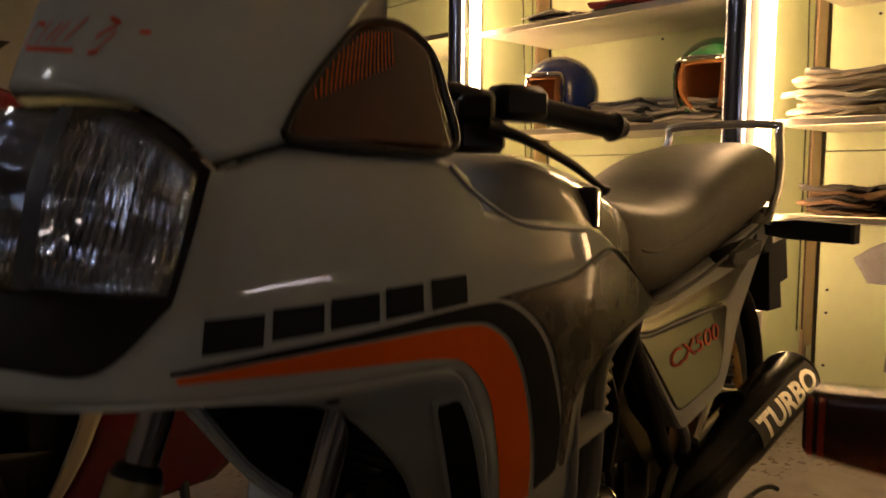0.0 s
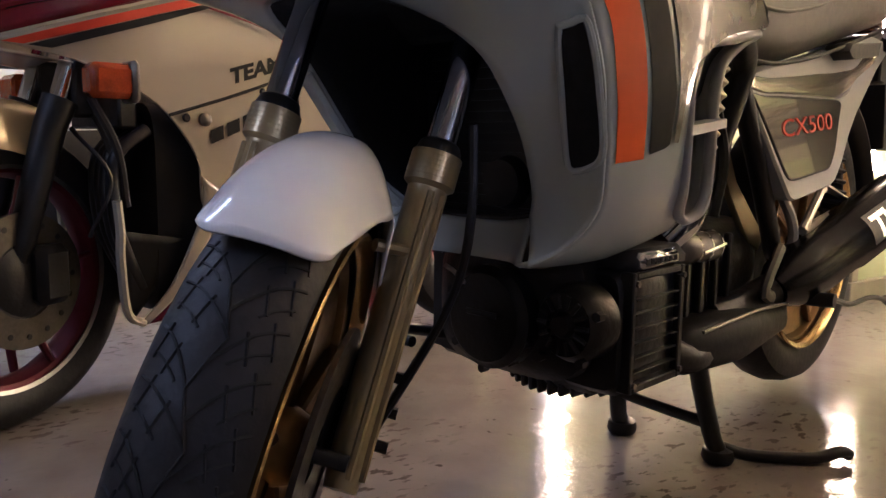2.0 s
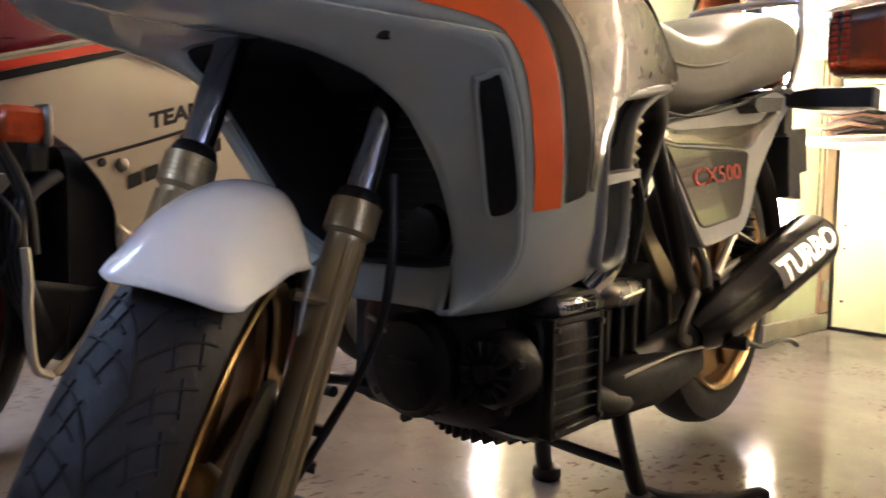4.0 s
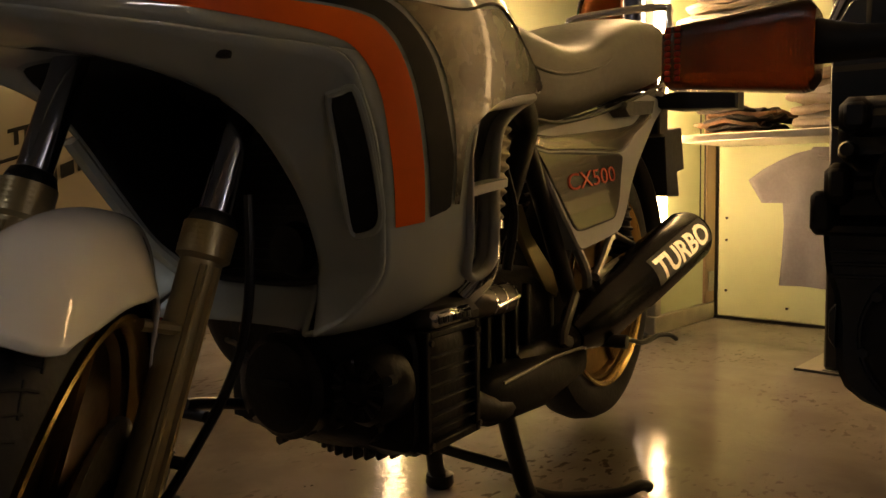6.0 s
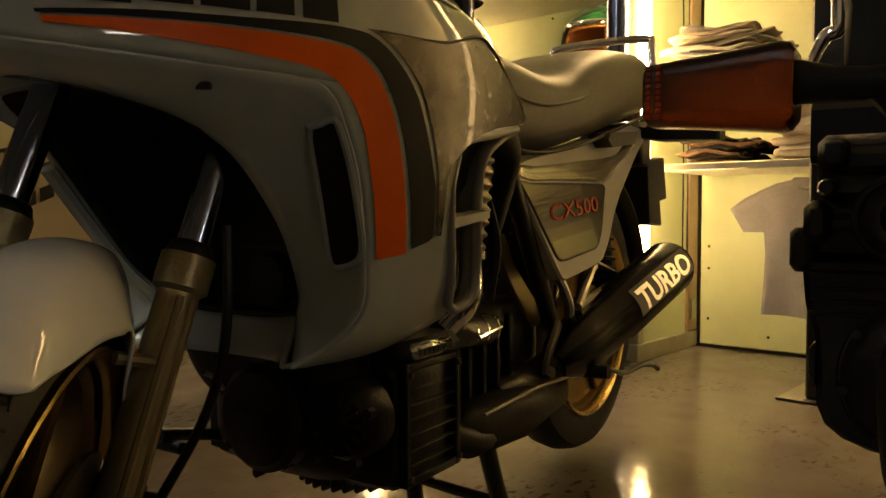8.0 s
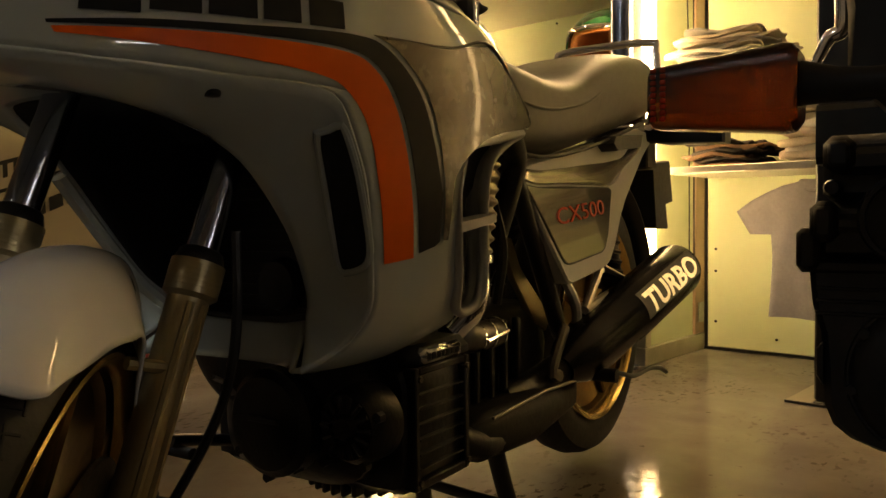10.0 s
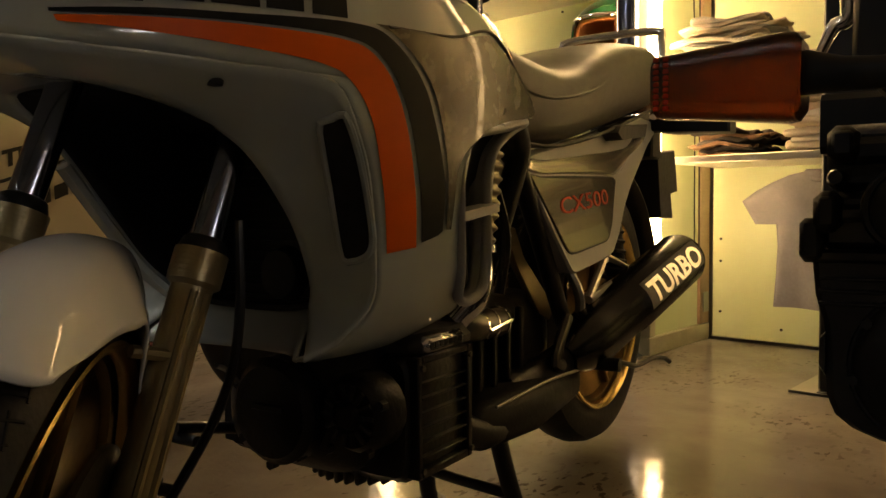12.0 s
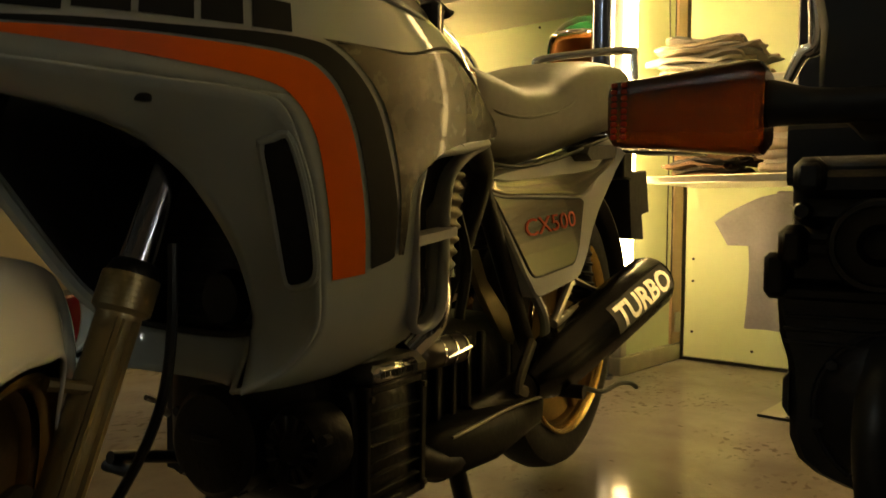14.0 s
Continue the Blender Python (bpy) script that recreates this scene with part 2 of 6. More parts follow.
def box(x0, x1, y0, y1, z0, z1, c=0.0):
    """A box with chamfered edges."""
    g = Geo()
    xs, ys, zs = (x0, x1), (y0, y1), (z0, z1)
    c = min(c, abs(x1 - x0) * 0.45, abs(y1 - y0) * 0.45, abs(z1 - z0) * 0.45)
    if c <= 0:
        v = [(x, y, z) for x in xs for y in ys for z in zs]
        return g.add(v, [(0, 1, 3, 2), (4, 6, 7, 5), (0, 4, 5, 1), (2, 3, 7, 6), (0, 2, 6, 4), (1, 5, 7, 3)])
    v, idx = [], {}
    for i in (0, 1):
        for j in (0, 1):
            for k in (0, 1):
                sx, sy, sz = c * (1 - 2 * i), c * (1 - 2 * j), c * (1 - 2 * k)
                p = (xs[i], ys[j], zs[k])
                for a, d in enumerate(((0, sy, sz), (sx, 0, sz), (sx, sy, 0))):
                    idx[i, j, k, a] = len(v)
                    v.append((p[0] + d[0], p[1] + d[1], p[2] + d[2]))
    f = []
    for i in (0, 1):
        f.append([idx[i, j, k, 0] for j, k in ((0, 0), (1, 0), (1, 1), (0, 1))])
        f.append([idx[j, i, k, 1] for j, k in ((0, 0), (1, 0), (1, 1), (0, 1))])
        f.append([idx[j, k, i, 2] for j, k in ((0, 0), (1, 0), (1, 1), (0, 1))])
        for j in (0, 1):
            f.append([idx[i, j, 0, 0], idx[i, j, 1, 0], idx[i, j, 1, 1], idx[i, j, 0, 1]])
            f.append([idx[i, 0, j, 0], idx[i, 1, j, 0], idx[i, 1, j, 2], idx[i, 0, j, 2]])
            f.append([idx[0, i, j, 1], idx[1, i, j, 1], idx[1, i, j, 2], idx[0, i, j, 2]])
            for k in (0, 1):
                f.append([idx[i, j, k, a] for a in (0, 1, 2)])
    return g.add(v, f)


def spline(points, n):
    """n points along a smooth curve through the given ones (tuples of any length)."""
    p = [np.array(q, float) for q in points]
    if len(p) == 2:
        return [tuple(p[0] + (p[1] - p[0]) * k / (n - 1)) for k in range(n)]
    p = [2 * p[0] - p[1], *p, 2 * p[-1] - p[-2]]
    d = np.cumsum([0] + [max(1e-6, np.linalg.norm(b - a)) for a, b in zip(p[1:-2], p[2:-1])])
    out = []
    for k in range(n):
        s = d[-1] * k / (n - 1)
        i = min(int(np.searchsorted(d, s, side="right")) - 1, len(d) - 2)
        u = (s - d[i]) / (d[i + 1] - d[i])
        a, b, c, e = p[i : i + 4]
        out.append(tuple(0.5 * (2 * b + (c - a) * u + (2 * a - 5 * b + 4 * c - e) * u**2 + (3 * b - a - 3 * c + e) * u**3)))
    return out


def tube(points, r, n=10, smooth=0, flat=1.0, cap=True, up=(0, 0, 1)):
    """A rod along points; r is one radius or one a point; flat squashes it across up."""
    rs = [r] * len(points) if isinstance(r, (int, float)) else list(r)
    if smooth:
        rows = spline([(*p, q) for p, q in zip(points, rs)], smooth)
        points, rs = [q[:3] for q in rows], [q[3] for q in rows]
    pts = [Vector(p) for p in points]
    g, rings, side = Geo(), [], None
    for i, p in enumerate(pts):
        t = (pts[min(i + 1, len(pts) - 1)] - pts[max(i - 1, 0)]).normalized()
        if side is None:
            side = t.cross(Vector(up))
            side = side if side.length > 0.1 else t.cross(Vector((1, 0, 0)))
        side = (side - t * side.dot(t)).normalized()
        b = side.cross(t)
        rings.append([p + (side * math.cos(a) + b * math.sin(a) * flat) * rs[i] for a in (2 * math.pi * k / n for k in range(n))])
    v = [q for ring in rings for q in ring]
    f = [(i * n + k, i * n + (k + 1) % n, (i + 1) * n + (k + 1) % n, (i + 1) * n + k) for i in range(len(pts) - 1) for k in range(n)]
    if cap:
        f += [tuple(range(n)), tuple((len(pts) - 1) * n + k for k in range(n))]
    return g.add(v, f)


def lathe(profile, n=32, axis="z", at=(0, 0, 0), closed=False, part_turn=1.0):
    """A turned shape: profile of (radius, height) along an axis."""
    g, m = Geo(), len(profile)
    turn = {"z": lambda r, h, a: (r * math.cos(a), r * math.sin(a), h), "x": lambda r, h, a: (h, r * math.cos(a), r * math.sin(a)), "y": lambda r, h, a: (r * math.sin(a), h, r * math.cos(a))}[axis]
    full = part_turn >= 1
    cols = n if full else n + 1
    v = [tuple(Vector(turn(r, h, 2 * math.pi * part_turn * k / n)) + Vector(at)) for k in range(cols) for r, h in profile]
    f = []
    for k in range(n):
        k2 = (k + 1) % cols
        for i in range(m if closed else m - 1):
            j = (i + 1) % m
            f.append((k * m + i, k * m + j, k2 * m + j, k2 * m + i))
    if not closed and full:
        for i, (r, h) in ((0, profile[0]), (m - 1, profile[-1])):
            if r > 1e-4:
                f.append(tuple(k * m + i for k in range(n)))
    return g.add(v, f)


def sheet(fn, nu, nv):
    """A grid over u, v in 0..1."""
    v = [tuple(fn(i / (nu - 1), j / (nv - 1))) for i in range(nu) for j in range(nv)]
    f = [(i * nv + j, (i + 1) * nv + j, (i + 1) * nv + j + 1, i * nv + j + 1) for i in range(nu - 1) for j in range(nv - 1)]
    return Geo().add(v, f)


def ruled(a, b, n=24, m=8, bulge=(0, 0, 0), fade=False):
    """A sheet between two curves; a fading bulge dies away at the curves' far end."""
    ca, cb = spline(a, n), spline(b, n)
    w = Vector(bulge)
    return sheet(lambda u, v: Vector(ca[round(u * (n - 1))]).lerp(Vector(cb[round(u * (n - 1))]), v) + w * (4 * v * (1 - v) * (1 - u**10 if fade else 1)), n, m)


def prism(outline, h0, h1, axis="x", c=0.0):
    """An outline in the two other axes, drawn out along an axis; c chamfers its rims."""
    n = len(outline)
    cx, cy = sum(p[0] for p in outline) / n, sum(p[1] for p in outline) / n
    rings = [(h0, c), (h0 + c, 0), (h1 - c, 0), (h1, c)] if c else [(h0, 0), (h1, 0)]
    put = {"x": lambda a, b, h: (h, a, b), "y": lambda a, b, h: (a, h, b), "z": lambda a, b, h: (a, b, h)}[axis]
    v = []
    for h, s in rings:
        for a, b in outline:
            d = math.hypot(a - cx, b - cy) or 1
            k = max(0, 1 - s / d)
            v.append(put(cx + (a - cx) * k, cy + (b - cy) * k, h))
    f = [(i * n + k, i * n + (k + 1) % n, (i + 1) * n + (k + 1) % n, (i + 1) * n + k) for i in range(len(rings) - 1) for k in range(n)]
    f += [tuple(range(n)), tuple((len(rings) - 1) * n + k for k in range(n))]
    return Geo().add(v, f)


def lettering(words, size, fn, depth=0.0, bold=0.0, squeeze=1.0):
    """Words as a mesh whose flat x, y are laid onto a surface by fn(x, y, h)."""
    cu = bpy.data.curves.new("writing", "FONT")
    cu.body, cu.size, cu.offset, cu.extrude = words, size, bold, 0.0
    cu.resolution_u = 3
    ob = bpy.data.objects.new("writing", cu)
    scene.collection.objects.link(ob)
    bpy.context.view_layer.update()
    me = bpy.data.meshes.new_from_object(ob.evaluated_get(bpy.context.evaluated_depsgraph_get()))
    bm = bmesh.new()
    bm.from_mesh(me)
    for k in range(1, 12):
        bmesh.ops.bisect_plane(bm, geom=bm.verts[:] + bm.edges[:] + bm.faces[:], plane_co=(0, size * k / 14, 0), plane_no=(0, 1, 0))
    bmesh.ops.triangulate(bm, faces=bm.faces[:])
    bm.verts.index_update()
    g = Geo().add([tuple(fn(v.co.x * squeeze, v.co.y, 0.0)) for v in bm.verts], [tuple(v.index for v in f.verts) for f in bm.faces])
    bm.free()
    bpy.data.objects.remove(ob)
    bpy.data.meshes.remove(me)
    bpy.data.curves.remove(cu)
    return g


def mirrored(g):
    return Geo().add([(-x, y, z) for x, y, z in g.v], g.f)


def both(g):
    return g + mirrored(g)


def pair(name, g, mat, parent=None, label="", **more):
    """The same part on both sides."""
    part(name, g, mat, parent, label, **more)
    part(name, mirrored(g), mat, parent, label, **more)


# ---------- the room ----------
solid("floor", box(-7.0, 4.0, -4.0, 3.80, -0.10, 0.0), FLOOR, "glossy worn grey-beige painted concrete floor", "floor", kind="structure", smooth=False)
solid("ceiling", box(-7.0, 4.0, -4.0, 3.80, 2.75, 2.85), CEILING, "plain off-white ceiling", "ceiling", kind="structure", smooth=False)
solid("wall_south", box(-7.0, 4.0, -4.12, -4.0, 0, 2.75), PLASTER, "plain off-white wall", "wall", kind="structure", smooth=False)
solid("wall_west", box(-7.12, -7.0, -4.0, 3.80, 0, 2.75), PLASTER, "plain off-white wall", "wall", kind="structure", smooth=False)
# east wall is out of view, dark so that it bounces little light
solid("wall_east", box(4.0, 4.12, -4.0, 3.80, 0, 2.75), DARKWALL, "unseen wall kept dark grey to limit bounced light", "wall", kind="structure", smooth=False)
wall = solid("wall_north", box(-7.0, 4.0, 3.70, 3.80, 0, 2.75), PLASTER, "wall behind pale green shelf panels", "wall", kind="structure", smooth=False)
BAYS = (-4.30, -2.80, -1.27, 0.36, 1.90, 3.40)
for xa, xb in zip(BAYS, BAYS[1:]):
    for za, zb in ((0.012, 1.05), (1.054, 2.10), (2.104, 2.74)):
        # panels right of x 0 are unseen; warm colour added for the paint's reflections
        part("back_panel", box(xa + 0.03, xb - 0.02, 3.655, 3.698, za, zb, 0.003), WALLGREEN if xa < 0 else WARMPANEL, wall)
part("floor_joint", box(-4.3, 3.4, 3.643, 3.655, 0.0, 0.012), BLACK, wall)
SCREWS = ((-1.20, 0.13), (-1.20, 0.36), (-1.20, 0.46), (-0.93, 0.07), (-0.62, 0.05), (-1.05, 1.60), (-2.05, 1.62), (-1.75, 1.47))
for x, z in SCREWS:
    part("panel_screw", lathe([(0.0, 0.0), (0.006, 0.001), (0.006, 0.006)], 8, "y", (x, 3.648, z)), SATIN, wall)

for x in BAYS[1:5]:
    p = thing("partition", "aluminium framed shelf partition with a pale green panel", "partition", pose(x, 3.05, 0), "shelf partitions")
    part("bottom_rail", box(-0.035, 0.02, 0.02, 0.60, 0.0, 0.075, 0.004), ALU, p)
    part("back_post", box(-0.035, 0.02, 0.50, 0.595, 0.077, 2.74, 0.004), TANPOST, p)
    part("front_post", box(-0.035, 0.02, 0.02, 0.07, 0.077, 2.74, 0.004), ALU, p)
    part("infill_panel", box(-0.018, 0.006, 0.072, 0.498, 0.077, 2.74), WALLGREEN, p)
    part("bracket", box(0.021, 0.027, 0.52, 0.575, 0.13, 0.22, 0.002), STEEL, p)
    for k in range(2):
        part("wire", tube([(0.03, 0.34 + 0.09 * k, 2.7), (0.032, 0.36 + 0.08 * k, 1.9), (0.03, 0.40 + 0.05 * k, 1.2), (0.03, 0.41 + 0.05 * k, 0.30)], 0.003, 6, 14), BLACK, p)
    solid("chrome_post", lathe([(0.062, 0.0), (0.062, 0.012), (0.047, 0.02), (0.047, 2.73), (0.06, 2.735), (0.06, 2.748)], 28), POST, "round blue-tinted chrome post standing before a partition", "post", pose(x - 0.045, 3.0, 0), "chrome posts")
    # tubes at y 3.34 and 3.10 are unseen, added for fill and reflections
    spots = [(x + 0.055, 3.03) if x < 0 else (x + 0.085, 3.34)] + ([(x - 0.085, 3.34)] if x == BAYS[1] else [(x - 0.11, 3.10)] if x == BAYS[3] else [])
    for at in spots:
        lamp = thing("tube_lamp", "lit warm fluorescent tube upright beside a partition", "lamp", pose(*at, 0), "tube lamps")
        part("tube", lathe([(0.023, 0.44), (0.027, 0.46), (0.027, 2.60), (0.023, 2.62)], 16), FILLTUBE if at[1] == 3.10 else TUBE, lamp, "glowing warm white tube")
        part("socket", lathe([(0.029, 0.37), (0.029, 0.44)], 14), SHELF, lamp)
        part("socket", lathe([(0.029, 2.62), (0.029, 2.70)], 14), SHELF, lamp)


column = thing("column", "matt black square steel column standing on the floor before the shelves", "column", pose(-0.436, 2.91, 0))
part("shaft", box(-0.10, 0.10, -0.09, 0.09, 0.013, 2.735, 0.008), BLACK, column)
part("base_plate", box(-0.102, 0.125, -0.095, 0.115, 0.0, 0.012, 0.003), BLACK, column)
part("head_plate", box(-0.125, 0.125, -0.115, 0.115, 2.736, 2.748, 0.003), BLACK, column)


def shelf(xa, xb, z, label="white shelf board with an aluminium edge"):
    s = thing("shelf", label, "shelf", pose(0, 0, z), "wall shelves")
    part("board", box(xa, xb, 3.09, 3.65, -0.022, 0.0, 0.003), SHELF, s)
    part("edge_strip", box(xa, xb, 3.072, 3.088, -0.026, 0.003, 0.003), ALU, s)


for xa, xb, heights in ((-4.25, -2.85, (1.70,)), (-2.745, -1.31, (0.80, 1.16, 1.665)), (-1.195, 0.30, (0.80, 1.15, 1.665))):
    for z in heights:
        shelf(xa, xb, z)


def folded(w, d, h, seed):
    """One folded shirt: a soft slab with rounded folds, a wavy outline and a rumpled top."""
    rng = random.Random(seed)
    g, n, m = Geo(), 26, 20
    ph = [rng.uniform(0, 6) for _ in range(8)]
    lift = rng.uniform(-0.004, 0.010)
    rows = []
    for i in range(n):
        v = 2 * i / (n - 1) - 1
        end = max(0.0, 1 - abs(v) ** 14) ** 0.5 * 0.10 + 0.90
        for j in range(m):
            a = 2 * math.pi * j / m
            cx, cz = math.cos(a), math.sin(a)
            ex = math.copysign(abs(cx) ** 0.32, cx)
            ez = math.copysign(abs(cz) ** 0.5, cz)
            wob = 1 + 0.05 * math.sin(5 * v + ph[0]) + 0.03 * math.sin(11 * v + ph[1])
            wave = 0.006 * math.sin(4 * ex + ph[2] + 3 * v) + 0.005 * math.sin(9 * v + ph[3] + 2 * ex) + 0.003 * math.sin(17 * v + 6 * ex + ph[4])
            edge = lift * max(0.0, abs(ex) - 0.6) * math.sin(2 * v + ph[5])
            rows.append((ex * w * 0.5 * wob * end, v * d * 0.5 * (1 + 0.05 * math.sin(4 * ex + ph[6])), h * 0.5 * (1 + ez * end) + wave + edge))
    f = [(i * m + j, i * m + (j + 1) % m, (i + 1) * m + (j + 1) % m, (i + 1) * m + j) for i in range(n - 1) for j in range(m)]
    f += [tuple(range(m)), tuple((n - 1) * m + j for j in range(m))]
    return g.add(rows, f)


def pile(x, y, z, count, mats, w=0.30, d=0.34, h=0.014, seed=1, label="folded cotton shirt in a pile on a shelf"):
    rng = random.Random(seed)
    for k in range(count):
        mat = mats[k % len(mats)]
        solid("folded_shirt", folded(w * rng.uniform(0.85, 1.1), d * rng.uniform(0.9, 1.05), h * 0.92, seed * 50 + k), mat, label, "shirt",
              pose(x + rng.uniform(-0.035, 0.035), y + rng.uniform(-0.03, 0.015), z + 0.006 + k * h, rng.uniform(-1.5, 1.5), rng.uniform(-2.5, 2.5), rng.uniform(-9, 9)), "folded shirts", angle=70)


pile(-0.98, 3.27, 1.152, 12, (CLOTH_A, CLOTH_W, CLOTH_A, CLOTH_B), seed=3, w=0.34, label="folded beige cotton shirt in a pile on a shelf")
pile(-0.99, 3.33, 0.802, 7, (CLOTH_E, CLOTH_C, CLOTH_E, CLOTH_C, CLOTH_C), seed=5, w=0.25, label="folded dark cotton shirt in a pile on a shelf")
pile(-0.60, 3.30, 0.802, 7, (CLOTH_A, CLOTH_W, CLOTH_A), seed=6, h=0.03)
pile(-0.15, 3.30, 0.802, 10, (CLOTH_W, CLOTH_B, CLOTH_A), seed=9)
pile(-1.98, 3.36, 1.162, 8, (CLOTH_W, CLOTH_B, CLOTH_W), seed=7, w=0.3, label="folded printed white shirt in a pile on a shelf")
pile(-1.68, 3.36, 1.162, 8, (CLOTH_W, CLOTH_W, CLOTH_B), seed=11, w=0.3)
pile(-2.35, 3.33, 1.667, 4, (CLOTH_C, CLOTH_B), seed=12)
pile(-1.95, 3.33, 1.667, 4, (CLOTH_D, CLOTH_C), seed=13, label="folded red cotton shirt in a pile on a shelf")
pile(-1.58, 3.33, 1.667, 4, (CLOTH_D, CLOTH_D), seed=14, label="folded red cotton shirt in a pile on a shelf")


def helmet(m, paint, label):
    """An open-face helmet whose opening looks along -y."""
    h = thing("open_face_helmet", label, "helmet", m, "helmets")
    def dome(rx, ry, rz, z0, open_a, open_top, lip=0.0):
        n, k = 40, 22
        def f(u, v):
            a = 2 * math.pi * u - math.pi / 2
            el = math.radians(-52 + 142 * v)
            return (rx * math.cos(el) * math.cos(a), ry * math.cos(el) * math.sin(a) * (1.06 if math.sin(a) > 0 else 0.98), z0 + rz * math.sin(el))
        g = sheet(f, n, k)
        keep = []
        for q in g.f:
            c = sum((Vector(g.v[i]) for i in q), Vector()) / 4
            a = abs(math.atan2(c.x, -c.y))
            if a < open_a and c.z < z0 + open_top * rz:
                continue
            keep.append(q)
        g.f = keep
        return g
    part("shell", dome(0.125, 0.148, 0.132, 0.135, 0.95, 0.42), paint, h, thick=0.006)
    part("lining", dome(0.112, 0.134, 0.118, 0.135, 0.80, 0.34), LINING, h, "orange padded lining", thick=0.012)
    arch = [(0.122 * math.sin(a) * 0.93, -0.145 * math.cos(a) * 0.93, 0.135 + 0.132 * 0.42) for a in [k * 0.95 / 8 for k in range(-8, 9)]]
    side = [(0.104, -0.072, 0.15), (0.098, -0.075, 0.09), (0.085, -0.07, 0.045)]
    path = [(-x, y, z) for x, y, z in reversed(side)] + arch + side
    part("edge_trim", tube(path, 0.0065, 8, 40), CHROME, h, "bright edge trim")
    return h


helmet(pose(-2.36, 3.24, 1.165, 0, 0, -10) @ Matrix.Scale(1.34, 4), HELMBLUE, "glossy blue open-face helmet with an orange lining on a shelf")
helmet(pose(-1.53, 3.24, 1.165, 0, 0, -4) @ Matrix.Scale(1.30, 4), HELMGREEN, "glossy green open-face helmet with an orange lining on a shelf")


def hanging_shirt(m):
    t = thing("hanging_tshirt", "lilac-grey cotton t-shirt hanging below a shelf", "shirt", m)
    half = [(0.06, 0.0), (0.13, -0.015), (0.19, -0.04), (0.258, -0.075), (0.315, -0.118), (0.262, -0.212), (0.205, -0.175), (0.182, -0.205), (0.173, -0.30), (0.176, -0.42), (0.182, -0.545)]
    g = Geo()
    n = len(half)
    cols = 25
    v = []
    for side in (-1, 1):
        for x, z in half:
            for c in range(cols):
                xx = x * (2 * c / (cols - 1) - 1)
                puff = 0.028 * math.sqrt(max(0, 1 - (2 * c / (cols - 1) - 1) ** 2)) + 0.002
                fold = 0.020 * math.sin(17 * xx + 6 * z) * (-z / 0.5) + 0.011 * math.sin(31 * xx - 9 * z) * min(1.0, -z / 0.2)
                v.append((xx, side * puff + fold, z))
    f = []
    for s in (0, 1):
        o = s * n * cols
        f += [(o + i * cols + c, o + i * cols + c + 1, o + (i + 1) * cols + c + 1, o + (i + 1) * cols + c) for i in range(n - 1) for c in range(cols - 1)]
    o = n * cols
    for i in range(n - 1):
        for c in (0, cols - 1):
            f.append((i * cols + c, (i + 1) * cols + c, o + (i + 1) * cols + c, o + i * cols + c))
    part("body", g.add(v, f), CLOTH_L, t, angle=80)
    part("collar", tube([(-0.065, 0.0, 0.0), (-0.03, -0.03, -0.035), (0.03, -0.03, -0.035), (0.065, 0.0, 0.0), (0.03, 0.03, 0.0), (-0.03, 0.03, 0.0), (-0.065, 0, 0)], 0.008, 6, 24), CLOTH_L, t)
    part("hanger_hook", tube([(0, 0, 0.0), (0, 0, 0.02), (0.012, 0, 0.03)], 0.003, 6), STEEL, t)


hanging_shirt(pose(-0.70, 3.42, 0.745))
mat_board = thing("floor_board", "thin beige board with a dark edge lying on the floor below the shelves", "board", pose(-0.62, 2.80, 0))
part("board", box(0.0, 0.92, 0.006, 0.50, 0.0, 0.007, 0.001), BOARD, mat_board)
part("edge_strip", box(0.0, 0.92, 0.0, 0.005, 0.0, 0.009, 0.001), BLACK, mat_board)

# ceiling lamps over the aisle
for x, y, rz in ((-0.7, -2.1, 0), (-2.7, 0.0, 0)):
    lamp = thing("ceiling_lamp", "long white fluorescent ceiling lamp", "lamp", pose(x, y, 2.66, 0, 0, rz), "ceiling lamps")
    part("housing", box(-0.07, 0.07, -0.62, 0.62, 0.03, 0.088, 0.01), SHELF, lamp)
    for dx in (-0.035, 0.035):
        part("tube", lathe([(0.013, -0.6), (0.013, 0.6)], 12, "y", (dx, 0, 0.012)), CEILTUBE, lamp, "glowing white tube")
lamp = thing("wall_lamp", "long fluorescent lamp fixed on the dark grey wall", "lamp", pose(3.93, 0.9, 1.62))
part("housing", box(0.02, 0.066, -0.80, 0.80, -0.05, 0.05, 0.01), SHELF, lamp)
part("tube", lathe([(0.013, -0.78), (0.013, 0.78)], 12, "y", (0, 0, 0)), WALLTUBE, lamp, "glowing white tube")
for y in (-0.78, 0.78):
    part("socket", box(-0.016, 0.02, y - 0.012, y + 0.012, -0.018, 0.018, 0.003), SHELF, lamp)

# ---------- the white and orange motorcycle ----------
BIKE = pose(-0.60, 0.55, 0, 0, 0, 9.1)
bike = thing("motorcycle", "white turbo motorcycle with orange and black stripes on its centre stand", "motorcycle", BIKE)


def table(tab, z):
    """A value from a short table of (z, value)."""
    if z <= tab[0][0]:
        return tab[0][1]
    for (a, va), (b, vb) in zip(tab, tab[1:]):
        if z <= b:
            return va + (vb - va) * (z - a) / (b - a)
    return tab[-1][1]


HALF = [(0.40, 0.130), (0.44, 0.178), (0.48, 0.205), (0.52, 0.220), (0.56, 0.229), (0.62, 0.242), (0.70, 0.252), (0.78, 0.258), (0.84, 0.256), (0.90, 0.243), (0.96, 0.222), (1.02, 0.192), (1.10, 0.15)]
